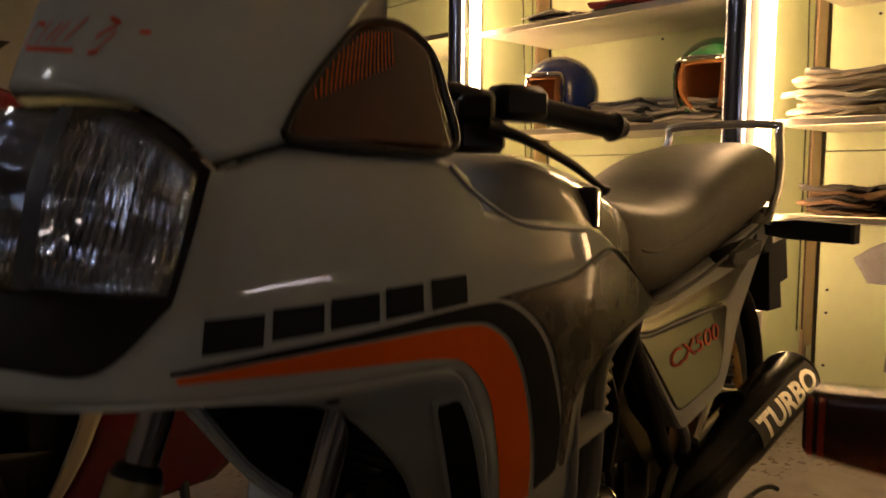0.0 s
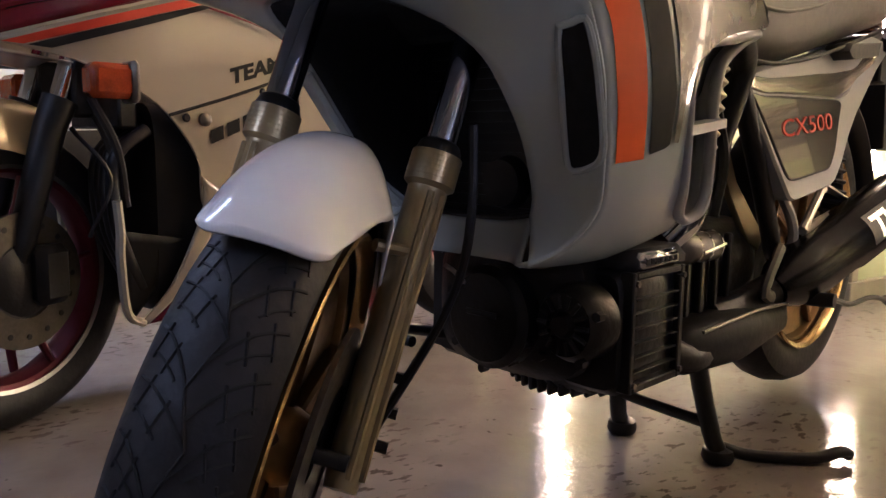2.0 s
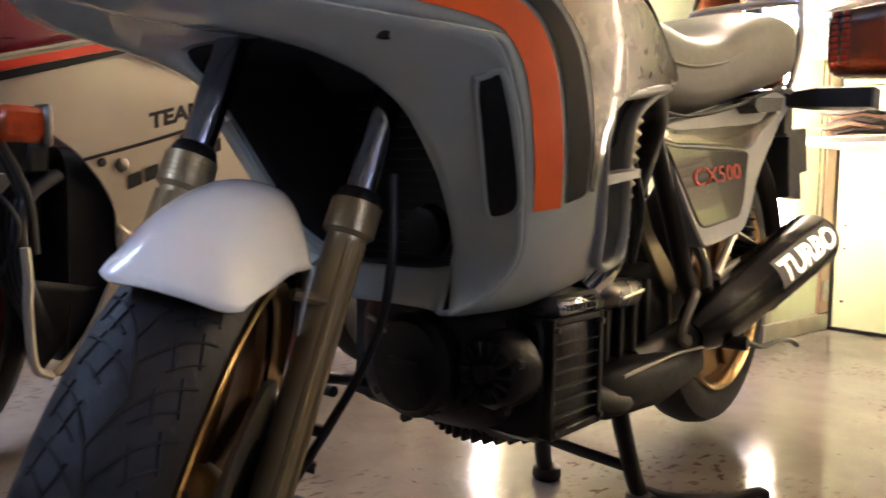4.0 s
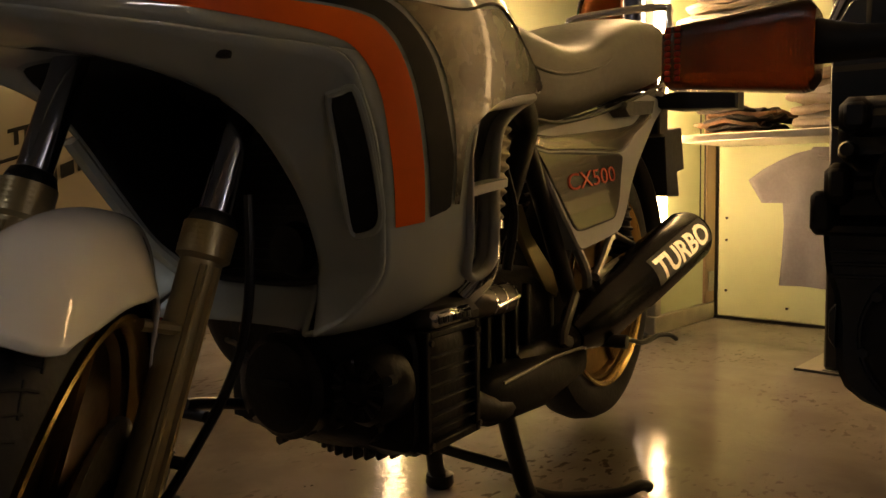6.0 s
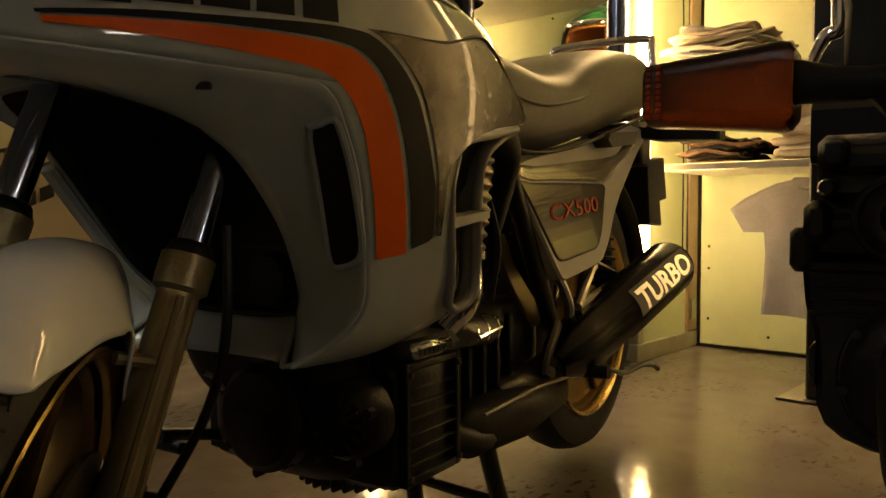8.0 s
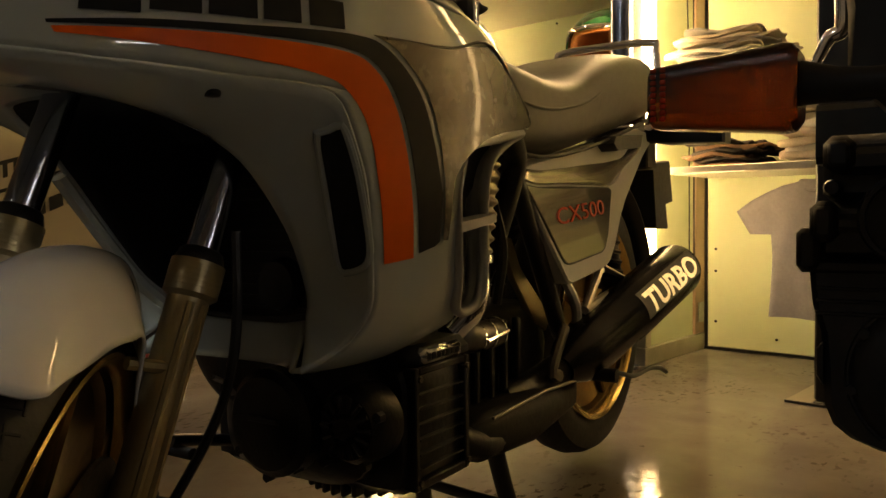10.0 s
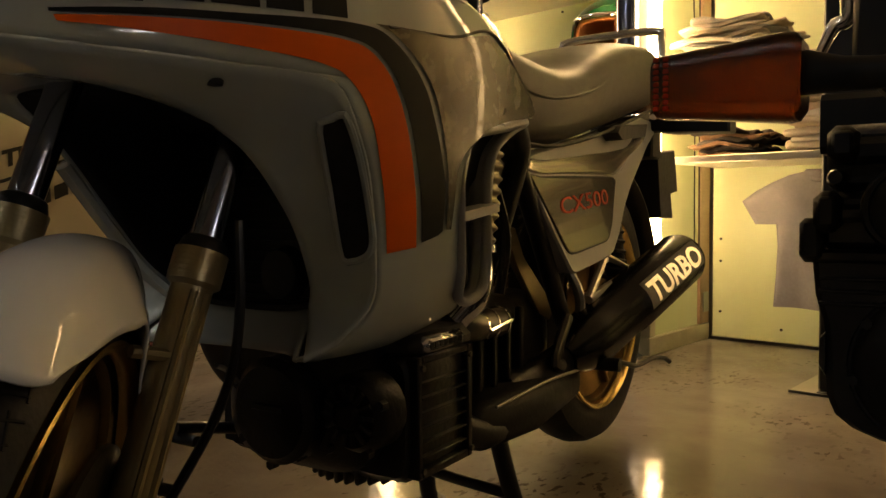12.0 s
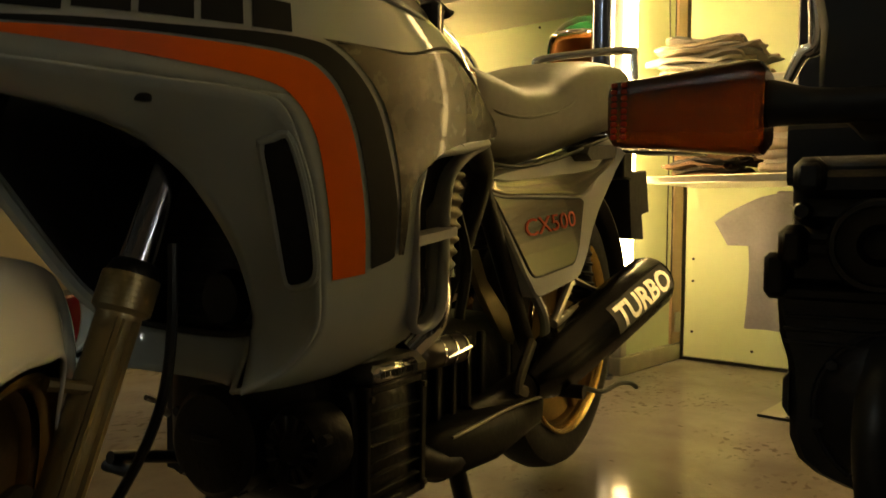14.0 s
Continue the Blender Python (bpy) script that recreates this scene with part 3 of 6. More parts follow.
NOSE = [(0.40, -0.10), (0.70, -0.265), (0.76, -0.275), (0.80, -0.262), (0.94, -0.215), (1.00, -0.165), (1.08, -0.075), (1.18, 0.05)]
WIDE = 0.30


SOFT = [(0.006 * k, (7 - abs(k)) / 49) for k in range(-6, 7)]


def shell(s, z):
    """Left skin of the fairing: s 0 at the nose, 1 at the widest, 2 at the rear edge."""
    w = sum(k * table(HALF, z + d) for d, k in SOFT)
    yn = sum(k * table(NOSE, z + d) for d, k in SOFT)
    if s <= 1:
        a = s * math.pi / 2
        return Vector((w * math.sin(a), WIDE - (WIDE - yn) * math.cos(a), z))
    k = s - 1
    return Vector((w * (1 - 0.10 * k * k), WIDE + 0.30 * k, z))


def proud(s, z, h):
    """A place h above the skin."""
    d = 0.004
    n = (shell(s + d, z) - shell(s - d, z)).cross(shell(s, z + d) - shell(s, z - d))
    return shell(s, z) + n.normalized() * h


def skin(a, b, n=40, m=8, h=0.0):
    """The piece of the skin between two curves of (s, z)."""
    ca, cb = spline(a, n), spline(b, n)
    def f(u, v):
        p, q = ca[round(u * (n - 1))], cb[round(u * (n - 1))]
        return proud(p[0] + (q[0] - p[0]) * v, p[1] + (q[1] - p[1]) * v, h)
    return sheet(f, n, m)


def lower_skin(a, b, n=50, m=30):
    """The lower flank of the fairing, with a bottom edge that sags and rolls under."""
    ca, cb = spline(a, n), spline(b, n)
    def f(u, v):
        p, q = ca[round(u * (n - 1))], cb[round(u * (n - 1))]
        dip = 0.017 * math.sin(math.pi * v**0.75) * u**5
        w = proud(p[0] + (q[0] - p[0]) * v, p[1] + (q[1] - p[1]) * v - dip, 0.0)
        return w - Vector((0.016 * u**12, 0, 0))
    return sheet(f, n, m)


LIP = [(0.0, 0.755), (0.2, 0.756), (0.425, 0.750), (0.6, 0.747), (0.74, 0.747)]
EDGE = [(0.74, 0.747), (0.785, 0.737), (0.812, 0.70), (0.835, 0.645), (0.855, 0.557), (0.86, 0.50), (0.81, 0.455), (0.745, 0.438)]
OR_LO = [(0.43, 0.765), (0.505, 0.765), (0.645, 0.762), (0.755, 0.757), (0.80, 0.744), (0.835, 0.708), (0.855, 0.645), (0.875, 0.560)]
OR_UP = [(0.425, 0.770), (0.535, 0.777), (0.64, 0.782), (0.785, 0.785), (0.838, 0.775), (0.88, 0.742), (0.912, 0.68), (0.945, 0.565)]
BK_LO = [(0.42, 0.772), (0.535, 0.7785), (0.64, 0.784), (0.785, 0.788), (0.845, 0.777), (0.888, 0.742), (0.921, 0.68), (0.957, 0.570)]
BK_UP = [(0.418, 0.775), (0.535, 0.785), (0.64, 0.792), (0.80, 0.804), (0.865, 0.797), (0.93, 0.758), (0.97, 0.70), (1.03, 0.583)]

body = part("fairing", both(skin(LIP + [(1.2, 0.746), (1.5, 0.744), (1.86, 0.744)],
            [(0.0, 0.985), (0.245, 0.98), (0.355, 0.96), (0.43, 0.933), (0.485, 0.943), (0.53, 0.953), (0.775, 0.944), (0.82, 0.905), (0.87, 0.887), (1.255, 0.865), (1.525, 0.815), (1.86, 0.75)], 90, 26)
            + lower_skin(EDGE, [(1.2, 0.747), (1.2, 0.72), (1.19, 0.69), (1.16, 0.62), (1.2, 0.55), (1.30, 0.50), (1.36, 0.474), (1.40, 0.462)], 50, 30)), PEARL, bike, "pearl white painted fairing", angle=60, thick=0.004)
ARCH = [(0.0, -0.002, 0.755), (0.042, 0.007, 0.744), (0.100, 0.035, 0.715), (0.126, 0.055, 0.696), (0.138, 0.085, 0.668), (0.128, 0.140, 0.618), (0.120, 0.175, 0.575), (0.113, 0.202, 0.520), (0.105, 0.209, 0.492)]
RIM = [tuple(shell(*q)) for q in ((0, 0.755), (0.3, 0.753), (0.5, 0.749), (0.64, 0.747), (0.74, 0.747), (0.785, 0.737), (0.812, 0.70), (0.835, 0.645), (0.855, 0.557), (0.86, 0.50), (0.81, 0.455), (0.745, 0.438))]
FAR_ARCH = [(0.0, -0.002, 0.755), (-0.05, -0.012, 0.753), (-0.095, -0.03, 0.748), (-0.125, -0.024, 0.740), (-0.142, 0.02, 0.708), (-0.142, 0.056, 0.666), (-0.140, 0.105, 0.60), (-0.136, 0.154, 0.537), (-0.110, 0.200, 0.492)]
FAR_RIM = [(-x, y, z) for x, y, z in RIM]
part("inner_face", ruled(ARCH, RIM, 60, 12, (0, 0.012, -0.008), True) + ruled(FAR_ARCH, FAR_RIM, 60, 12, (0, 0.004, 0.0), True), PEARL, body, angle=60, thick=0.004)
part("inner_strut", tube([(-0.150, 0.046, 0.668), (-0.149, 0.098, 0.60), (-0.144, 0.150, 0.535), (-0.125, 0.19, 0.492)], 0.0095, 8, 20, flat=1.4, up=(1, 0, 0)), PEARL, body, "pale strut inside the arch")
ribs = [(-0.160 + 0.006 * a, 0.052 + 0.105 * a, 0.672 - 0.135 * a, 0.0075 + 0.0028 * math.sin(2 * math.pi * 13 * a)) for a in [i / 104 for i in range(105)]]
part("ribbed_hose", tube([p[:3] for p in ribs], [p[3] for p in ribs], 10), BLACK, body, "black ribbed hose behind the strut", angle=80)
CHIN_T = [(-0.110, 0.200, 0.492), (-0.05, 0.215, 0.485), (0.05, 0.215, 0.485), (0.105, 0.209, 0.492)]
low = tuple(shell(0.745, 0.438) - Vector((0.016, 0, 0)))
CHIN_B = [(-low[0], low[1], low[2]), (-0.07, low[1] + 0.052, 0.433), (0.07, low[1] + 0.052, 0.433), low]
part("chin_panel", ruled(CHIN_T, CHIN_B, 20, 6), PEARL, body, thick=0.004)
part("arch_edging", tube(list(reversed(FAR_ARCH)) + ARCH[1:], 0.0035, 8, 70), PEARL, body)
# black sheets behind the arch edge, shade of the hollow put into their colour
part("inner_shade", ruled(ARCH, [(x * 1.02, max(0.262, y + 0.05), z + (0.02 if z > 0.7 else 0)) for x, y, z in ARCH], 50, 8) + ruled(FAR_ARCH, [(x * 1.02, max(0.262, y + 0.05), z + (0.02 if z > 0.7 else 0)) for x, y, z in FAR_ARCH], 50, 8), HOLESHADE, body, "black sheet for the shade inside the fairing arch", thick=0.003)
part("mouth_trim", tube(CHIN_T, 0.005, 8, 20), BLACK, body)
pair("orange_stripe", skin(OR_LO, OR_UP, 60, 6, 0.0012), ORANGE, body, "orange stripe")
pair("black_stripe", skin(BK_LO, BK_UP, 60, 6, 0.0012), BLACKDECAL, body, "black stripe")
pair("pale_pinstripe", skin(BK_UP, [(s + 0.006, z + 0.003) for s, z in BK_UP], 60, 3, 0.0014), GREYTRIM, body)
pair("side_panel", skin([(0.835, 0.808), (0.88, 0.797), (0.945, 0.757), (0.982, 0.70), (1.0, 0.66), (1.045, 0.585)],
     [(1.34, 0.838), (1.6, 0.80), (1.86, 0.752), (1.38, 0.725), (1.125, 0.703), (1.075, 0.67), (1.085, 0.585)], 60, 30, 0.003), TAUPE, body, "glossy dark taupe panel", angle=60)
pair("panel_gap", tube([tuple(proud(*q, 0.002)) for q in ((0.86, 0.808), (1.0, 0.818), (1.34, 0.842), (1.6, 0.803), (1.86, 0.755))], 0.0022, 6, 30), BLACK, body)
# five black badge blocks where the maker's name stands
for s0, s1, z0, z1 in ((0.452, 0.523, 0.786, 0.816), (0.532, 0.594, 0.793, 0.821), (0.602, 0.664, 0.797, 0.826), (0.672, 0.724, 0.801, 0.831), (0.736, 0.790, 0.804, 0.835)):
    for k in (1, -1):
        blk = skin([(s0, z0), (s1, z0 + 0.003)], [(s0 - 0.004, z1 - 0.002), (s1 - 0.004, z1)], 8, 5, 0.0014)
        part("badge_block", blk if k > 0 else mirrored(blk), BLACKDECAL, body)
part("fairing_screw", lathe([(0.0, -0.006), (0.007, -0.005), (0.009, 0.0), (0.009, 0.006)], 16, "z", (0.192, -0.012, 0.732)), SATIN, body)
face_a, face_b = spline(ARCH, 121), spline(RIM, 121)
def face(u, v, h):
    """A place h before the inner face: u along the arch, v out to the rim."""
    def at(uu, vv):
        i = min(max(uu, 0), 1) * 120
        j = min(int(i), 119)
        pa = Vector(face_a[j]).lerp(Vector(face_a[j + 1]), i - j)
        pb = Vector(face_b[j]).lerp(Vector(face_b[j + 1]), i - j)
        return pa.lerp(pb, vv) + Vector((0, 0.012, -0.008)) * (4 * vv * (1 - vv) * (1 - uu**10))
    n = (at(u + 0.01, v) - at(u - 0.01, v)).cross(at(u, v + 0.02) - at(u, v - 0.02)).normalized()
    return at(u, v) + n * (h if n.y < 0 else -h)
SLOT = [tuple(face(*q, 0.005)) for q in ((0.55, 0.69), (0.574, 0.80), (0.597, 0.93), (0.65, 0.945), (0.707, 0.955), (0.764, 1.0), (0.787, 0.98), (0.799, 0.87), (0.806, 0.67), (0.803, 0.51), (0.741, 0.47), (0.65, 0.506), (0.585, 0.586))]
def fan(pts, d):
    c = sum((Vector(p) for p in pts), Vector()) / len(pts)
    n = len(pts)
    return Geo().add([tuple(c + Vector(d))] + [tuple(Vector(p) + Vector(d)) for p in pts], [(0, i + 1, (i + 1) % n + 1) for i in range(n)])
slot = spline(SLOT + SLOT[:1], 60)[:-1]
# no real opening: a flat sheet whose black is the slot's shade
pair("air_slot", fan(slot, (0.0, 0.0, 0)), HOLESHADE, body, "flat black sheet for the shaded air intake slot")
pair("air_slot_rim", tube([tuple(Vector(p) + Vector((0, 0.0, 0))) for p in slot + slot[:2]], 0.0045, 8), PEARL, body)
# side duct behind the knee
DUCT = [(0.232, 0.54, 0.737), (0.236, 0.46, 0.722), (0.240, 0.375, 0.704), (0.240, 0.345, 0.665), (0.234, 0.352, 0.60), (0.222, 0.372, 0.53), (0.212, 0.382, 0.492), (0.208, 0.412, 0.482), (0.212, 0.448, 0.50), (0.214, 0.456, 0.56), (0.216, 0.455, 0.64), (0.218, 0.468, 0.69), (0.224, 0.51, 0.722)]
pair("duct_frame", tube(DUCT + DUCT[:2], 0.0062, 10, 90, flat=1.35, up=(1, 0, 0)), GREYTRIM, body, "grey side duct frame", angle=60)
duct_loop = spline(DUCT + DUCT[:1], 80)
pair("duct_wall", ruled(duct_loop, [(x - 0.026, y + 0.002, z - 0.001) for x, y, z in duct_loop], 80, 4), GREYTRIM, body, "grey inner wall of the side duct", angle=60, thick=0.003)
pair("duct_bar", prism([(0.352, 0.606), (0.455, 0.618), (0.455, 0.606), (0.352, 0.592)], 0.205, 0.238, "x", 0.003), GREYTRIM, body)
# flat black sheet closing the duct, painted as its dark depth
pair("duct_shade", fan([tuple(Vector(p) - Vector((0.026, 0, 0))) for p in spline(DUCT + DUCT[:1], 40)[:-1]], (-0.003, 0, 0)), HOLESHADE, body)


# headlamp
HL_T = [(0.0, 0.975), (0.245, 0.972), (0.345, 0.952), (0.415, 0.927)]
HL_B = [(0.0, 0.842), (0.145, 0.842), (0.29, 0.836), (0.398, 0.832)]
lamp = part("headlamp", both(skin([(0, 0.985), (0.25, 0.982), (0.36, 0.962), (0.432, 0.932)], [(0, 0.783), (0.2, 0.782), (0.33, 0.778), (0.405, 0.826)], 30, 16, 0.002)), BLACK, bike, "rectangular headlamp in a black recess")
def lens(h, ridges):
    ca, cb = spline(HL_T, 70), spline(HL_B, 70)
    def f(u, v):
        p, q = ca[round(u * 69)], cb[round(u * 69)]
        wave = ridges * (0.5 + 0.5 * math.cos(round(u * 69) * math.pi)) * (0.4 + 0.6 * (0.15 < v < 0.85))
        return proud(p[0] + (q[0] - p[0]) * v, p[1] + (q[1] - p[1]) * v, h + wave)
    return sheet(f, 70, 14)
def stepped(u, v):
    ca, cb = spline(HL_T, 61), spline(HL_B, 61)
    p, q = ca[round(u * 60)], cb[round(u * 60)]
    return proud(p[0] + (q[0] - p[0]) * v, p[1] + (q[1] - p[1]) * v, 0.0065 - 0.0035 * ((v * 3.999) % 1) + 0.0007 * math.cos(round(u * 60) * math.pi))
part("reflector", both(sheet(stepped, 61, 25)), REFLECT, lamp, "silver reflector", thick=0.0)
part("lens", both(lens(0.012, 0.0022)), GLASS, lamp, "fluted clear glass lens", angle=20, thick=0.003)
pair("lens_divider", skin([(0.165, 0.975), (0.195, 0.84)], [(0.195, 0.972), (0.225, 0.839)], 8, 3, 0.017), SATIN, lamp)
# upper cowl over the headlamp, with the screen
def cowl_at(s, z, h):
    p = proud(s, z, h)
    ahead = table([(0.985, 0.0), (1.0, 0.03), (1.08, 0.09), (1.13, 0.12)], z)
    return p - Vector((0, ahead * max(0.0, 1 - s / 0.5), 0))
def cowl_skin(a, b, n, m, h):
    ca, cb = spline(a, n), spline(b, n)
    def f(u, v):
        p, q = ca[round(u * (n - 1))], cb[round(u * (n - 1))]
        return cowl_at(p[0] + (q[0] - p[0]) * v, p[1] + (q[1] - p[1]) * v, h)
    return sheet(f, n, m)
cowl = part("upper_cowl", both(cowl_skin([(0.0, 0.992), (0.245, 0.988), (0.36, 0.968), (0.432, 0.940), (0.485, 0.949), (0.53, 0.958)], [(0.0, 1.13), (0.2, 1.13), (0.36, 1.13), (0.46, 1.13), (0.54, 1.13), (0.62, 1.12)], 40, 18, 0.002)), PEARL, bike, "pearl white upper cowl", angle=60, thick=0.004)
# worn red script, kept as plain slanted strokes
for s0, z0, s1, z1 in ((0.012, 1.033, 0.03, 1.052), (0.03, 1.052, 0.05, 1.050), (0.045, 1.034, 0.062, 1.054), (0.066, 1.036, 0.09, 1.052), (0.084, 1.034, 0.105, 1.054), (0.11, 1.036, 0.14, 1.058), (0.02, 1.030, 0.14, 1.028), (0.172, 1.026, 0.19, 1.028), (0.172, 1.040, 0.20, 1.052), (0.185, 1.028, 0.205, 1.046), (0.182, 1.058, 0.205, 1.054), (0.245, 1.047, 0.265, 1.047)):
    part("red_script_bar", cowl_skin([(s0, z0 - 0.0015), (s1, z1 - 0.0015)], [(s0, z0 + 0.0025), (s1, z1 + 0.0025)], 6, 3, 0.0034), REDTEXT, cowl)
pair("cowl_seam", tube([tuple(proud(*q, 0.003)) for q in ((0.432, 0.936), (0.485, 0.946), (0.53, 0.955))], 0.0025, 6, 16), BLACK, cowl)
SCREENGLASS = clear("smoked_screen", (0.25, 0.24, 0.22), 0.05)
part("windscreen", sheet(lambda u, v: (0.16 * (1 - 0.25 * v) * math.sin((u - 0.5) * math.pi), 0.02 + 0.16 * v + 0.10 * (1 - math.cos((u - 0.5) * math.pi)) , 1.13 + 0.16 * v), 20, 8), SCREENGLASS, bike, "smoked windscreen", thick=0.004)
# front indicators set into the fairing
def flush_indicator(k):
    g = skin([(0.522, 0.965), (0.54, 1.0), (0.575, 1.045), (0.612, 1.072), (0.69, 1.078), (0.755, 1.055)], [(0.535, 0.957), (0.58, 0.955), (0.64, 0.953), (0.70, 0.951), (0.755, 0.951), (0.778, 0.955)], 24, 14, 0.010)
    edge = tube([tuple(proud(*q, 0.006)) for q in ((0.522, 0.962), (0.54, 1.0), (0.575, 1.045), (0.612, 1.074), (0.69, 1.080), (0.758, 1.057), (0.782, 1.01), (0.779, 0.955), (0.66, 0.950), (0.535, 0.956), (0.522, 0.962))], 0.005, 8, 60)
    ind = part("indicator", g if k > 0 else mirrored(g), AMBER3, bike, "dark amber indicator lens", thick=0.02)
    # orange strips in the upper front corner: highlights on the flutes, by colour
    top = [(0.54, 1.0), (0.575, 1.045), (0.612, 1.070), (0.69, 1.076)]
    for i in range(19):
        s0 = 0.548 + 0.0068 * i
        z0, z1 = 0.992 + 0.0022 * i, table(top, s0) - 0.007
        if z1 - z0 > 0.004:
            f = skin([(s0 + 0.006, z0), (s0, z1)], [(s0 + 0.0095, z0), (s0 + 0.0035, z1)], 6, 3, 0.0108)
            part("flute_highlight", f if k > 0 else mirrored(f), FLUTEGLINT, ind)
    part("gasket", edge if k > 0 else mirrored(edge), BLACK, ind)
for k in (1, -1):
    flush_indicator(k)

# tank, inner cowl, seat
def hull(rows, n=24, power=2.6):
    """Cross sections (y, half width, low z, high z) joined into a soft body."""
    g, m = Geo(), len(rows)
    v = []
    for y, w, z0, z1 in rows:
        for k in range(n):
            a = 2 * math.pi * k / n
            c, s = math.cos(a), math.sin(a)
            v.append((w * math.copysign(abs(c) ** (2 / power), c), y, (z0 + z1) / 2 + (z1 - z0) / 2 * math.copysign(abs(s) ** (2 / power), s)))
    f = [(i * n + k, i * n + (k + 1) % n, (i + 1) * n + (k + 1) % n, (i + 1) * n + k) for i in range(m - 1) for k in range(n)]
    return g.add(v, f + [tuple(range(n)), tuple((m - 1) * n + k for k in range(n))])
part("fuel_tank", hull([(0.29, 0.15, 0.76, 0.90), (0.31, 0.19, 0.74, 0.94), (0.35, 0.215, 0.70, 0.965), (0.42, 0.218, 0.66, 0.965), (0.52, 0.205, 0.68, 0.945), (0.60, 0.185, 0.70, 0.915), (0.66, 0.13, 0.72, 0.87), (0.69, 0.06, 0.74, 0.84)], 32, 3.0), TANKGREY, bike, "glossy grey fuel tank", angle=60)
seat_rows = [(0.63, 0.06, 0.74, 0.86), (0.66, 0.135, 0.715, 0.90), (0.74, 0.155, 0.712, 0.895), (0.86, 0.160, 0.722, 0.885), (0.98, 0.162, 0.745, 0.90), (1.08, 0.165, 0.768, 0.945), (1.20, 0.165, 0.795, 0.985), (1.34, 0.158, 0.828, 1.01), (1.46, 0.145, 0.855, 1.018), (1.52, 0.10, 0.88, 1.0), (1.545, 0.05, 0.90, 0.97)]
dual = []
for row in spline(seat_rows, 40):
    dual.append(row)
seat = part("seat", hull(dual, 32, 3.4), SEATVINYL, bike, "stepped black vinyl seat", angle=60)
pair("piping", tube([(0.150, 0.70, 0.722), (0.160, 0.80, 0.722), (0.164, 0.98, 0.752), (0.166, 1.18, 0.80), (0.158, 1.36, 0.842), (0.142, 1.47, 0.872)], 0.004, 6, 40), BLACK, seat)
pair("seat_seam", tube([(0.140, 0.70, 0.822), (0.156, 0.735, 0.809), (0.161, 0.83, 0.812), (0.163, 0.975, 0.842), (0.160, 1.06, 0.876), (0.155, 1.12, 0.912), (0.13, 1.16, 0.955)], 0.0028, 8, 40), SEATVINYL, seat)
pair("tank_line", tube([(0.2165, 0.124, 0.940), (0.2275, 0.143, 0.918), (0.240, 0.18, 0.893), (0.2465, 0.219, 0.880), (0.2515, 0.307, 0.871), (0.246, 0.36, 0.868)], 0.0022, 6, 30), GREYTRIM, bike)
latch = part("tank_latch", box(0.185, 0.216, 0.424, 0.452, 0.862, 0.918, 0.006), SATIN, bike, "dark latch beside the tank")
part("latch_clip", box(0.214, 0.219, 0.430, 0.436, 0.866, 0.912, 0.001), CHROME, latch)
rail = part("grab_rail", tube([(-0.15, 1.40, 0.83), (-0.150, 1.47, 0.93), (-0.137, 1.50, 1.035), (-0.115, 1.505, 1.062), (0.115, 1.505, 1.062), (0.137, 1.50, 1.035), (0.150, 1.47, 0.93), (0.15, 1.40, 0.83)], 0.0105, 12, 70), CHROME, bike, "chrome grab rail")
# tail and side covers
PANEL = [(0.684, 0.690), (0.700, 0.668), (0.723, 0.632), (0.779, 0.5505), (0.822, 0.493), (0.836, 0.487), (0.866, 0.489), (1.030, 0.508), (1.052, 0.515), (1.099, 0.549), (1.159, 0.610), (1.214, 0.654), (1.375, 0.757), (1.50, 0.82), (1.375, 0.828), (1.20, 0.795), (1.011, 0.757), (0.735, 0.705)]
INNER = [(0.700, 0.668), (0.712, 0.660), (0.746, 0.618), (0.812, 0.533), (0.828, 0.525), (0.855, 0.525), (1.012, 0.541), (1.030, 0.548), (1.06, 0.577), (1.095, 0.635), (1.118, 0.669), (1.10, 0.674), (0.857, 0.668), (0.747, 0.664)]
LEAN_IN = Matrix(((1, 0, -0.16, 0.104), (0, 1, 0, 0), (0, 0, 1, 0), (0, 0, 0, 1)))
SHOULDER_LOW = [(0.157, 0.692, 0.677), (0.1585, 0.75, 0.670), (0.1585, 0.857, 0.674), (0.158, 1.0, 0.677), (0.157, 1.12, 0.680), (0.149, 1.225, 0.712), (0.141, 1.36, 0.768)]
SHOULDER_TOP = [(0.140, 0.735, 0.7035), (0.134, 0.80, 0.717), (0.129, 0.90, 0.736), (0.126, 1.011, 0.758), (0.122, 1.15, 0.786), (0.120, 1.25, 0.808), (0.120, 1.375, 0.832)]
def rounded(outline, n=110):
    """An outline whose corners are slightly eased."""
    pts = []
    m = len(outline)
    for a in range(m):
        p0, p, p1 = (Vector(outline[(a + d) % m]) for d in (-1, 0, 1))
        e = min(0.012, (p0 - p).length * 0.4, (p1 - p).length * 0.4)
        b0, b1 = p + (p0 - p).normalized() * e, p + (p1 - p).normalized() * e
        for w in (0.0, 0.33, 0.67, 1.0):
            pts.append(tuple(b0.lerp(p, w).lerp(p.lerp(b1, w), w)))
    return pts
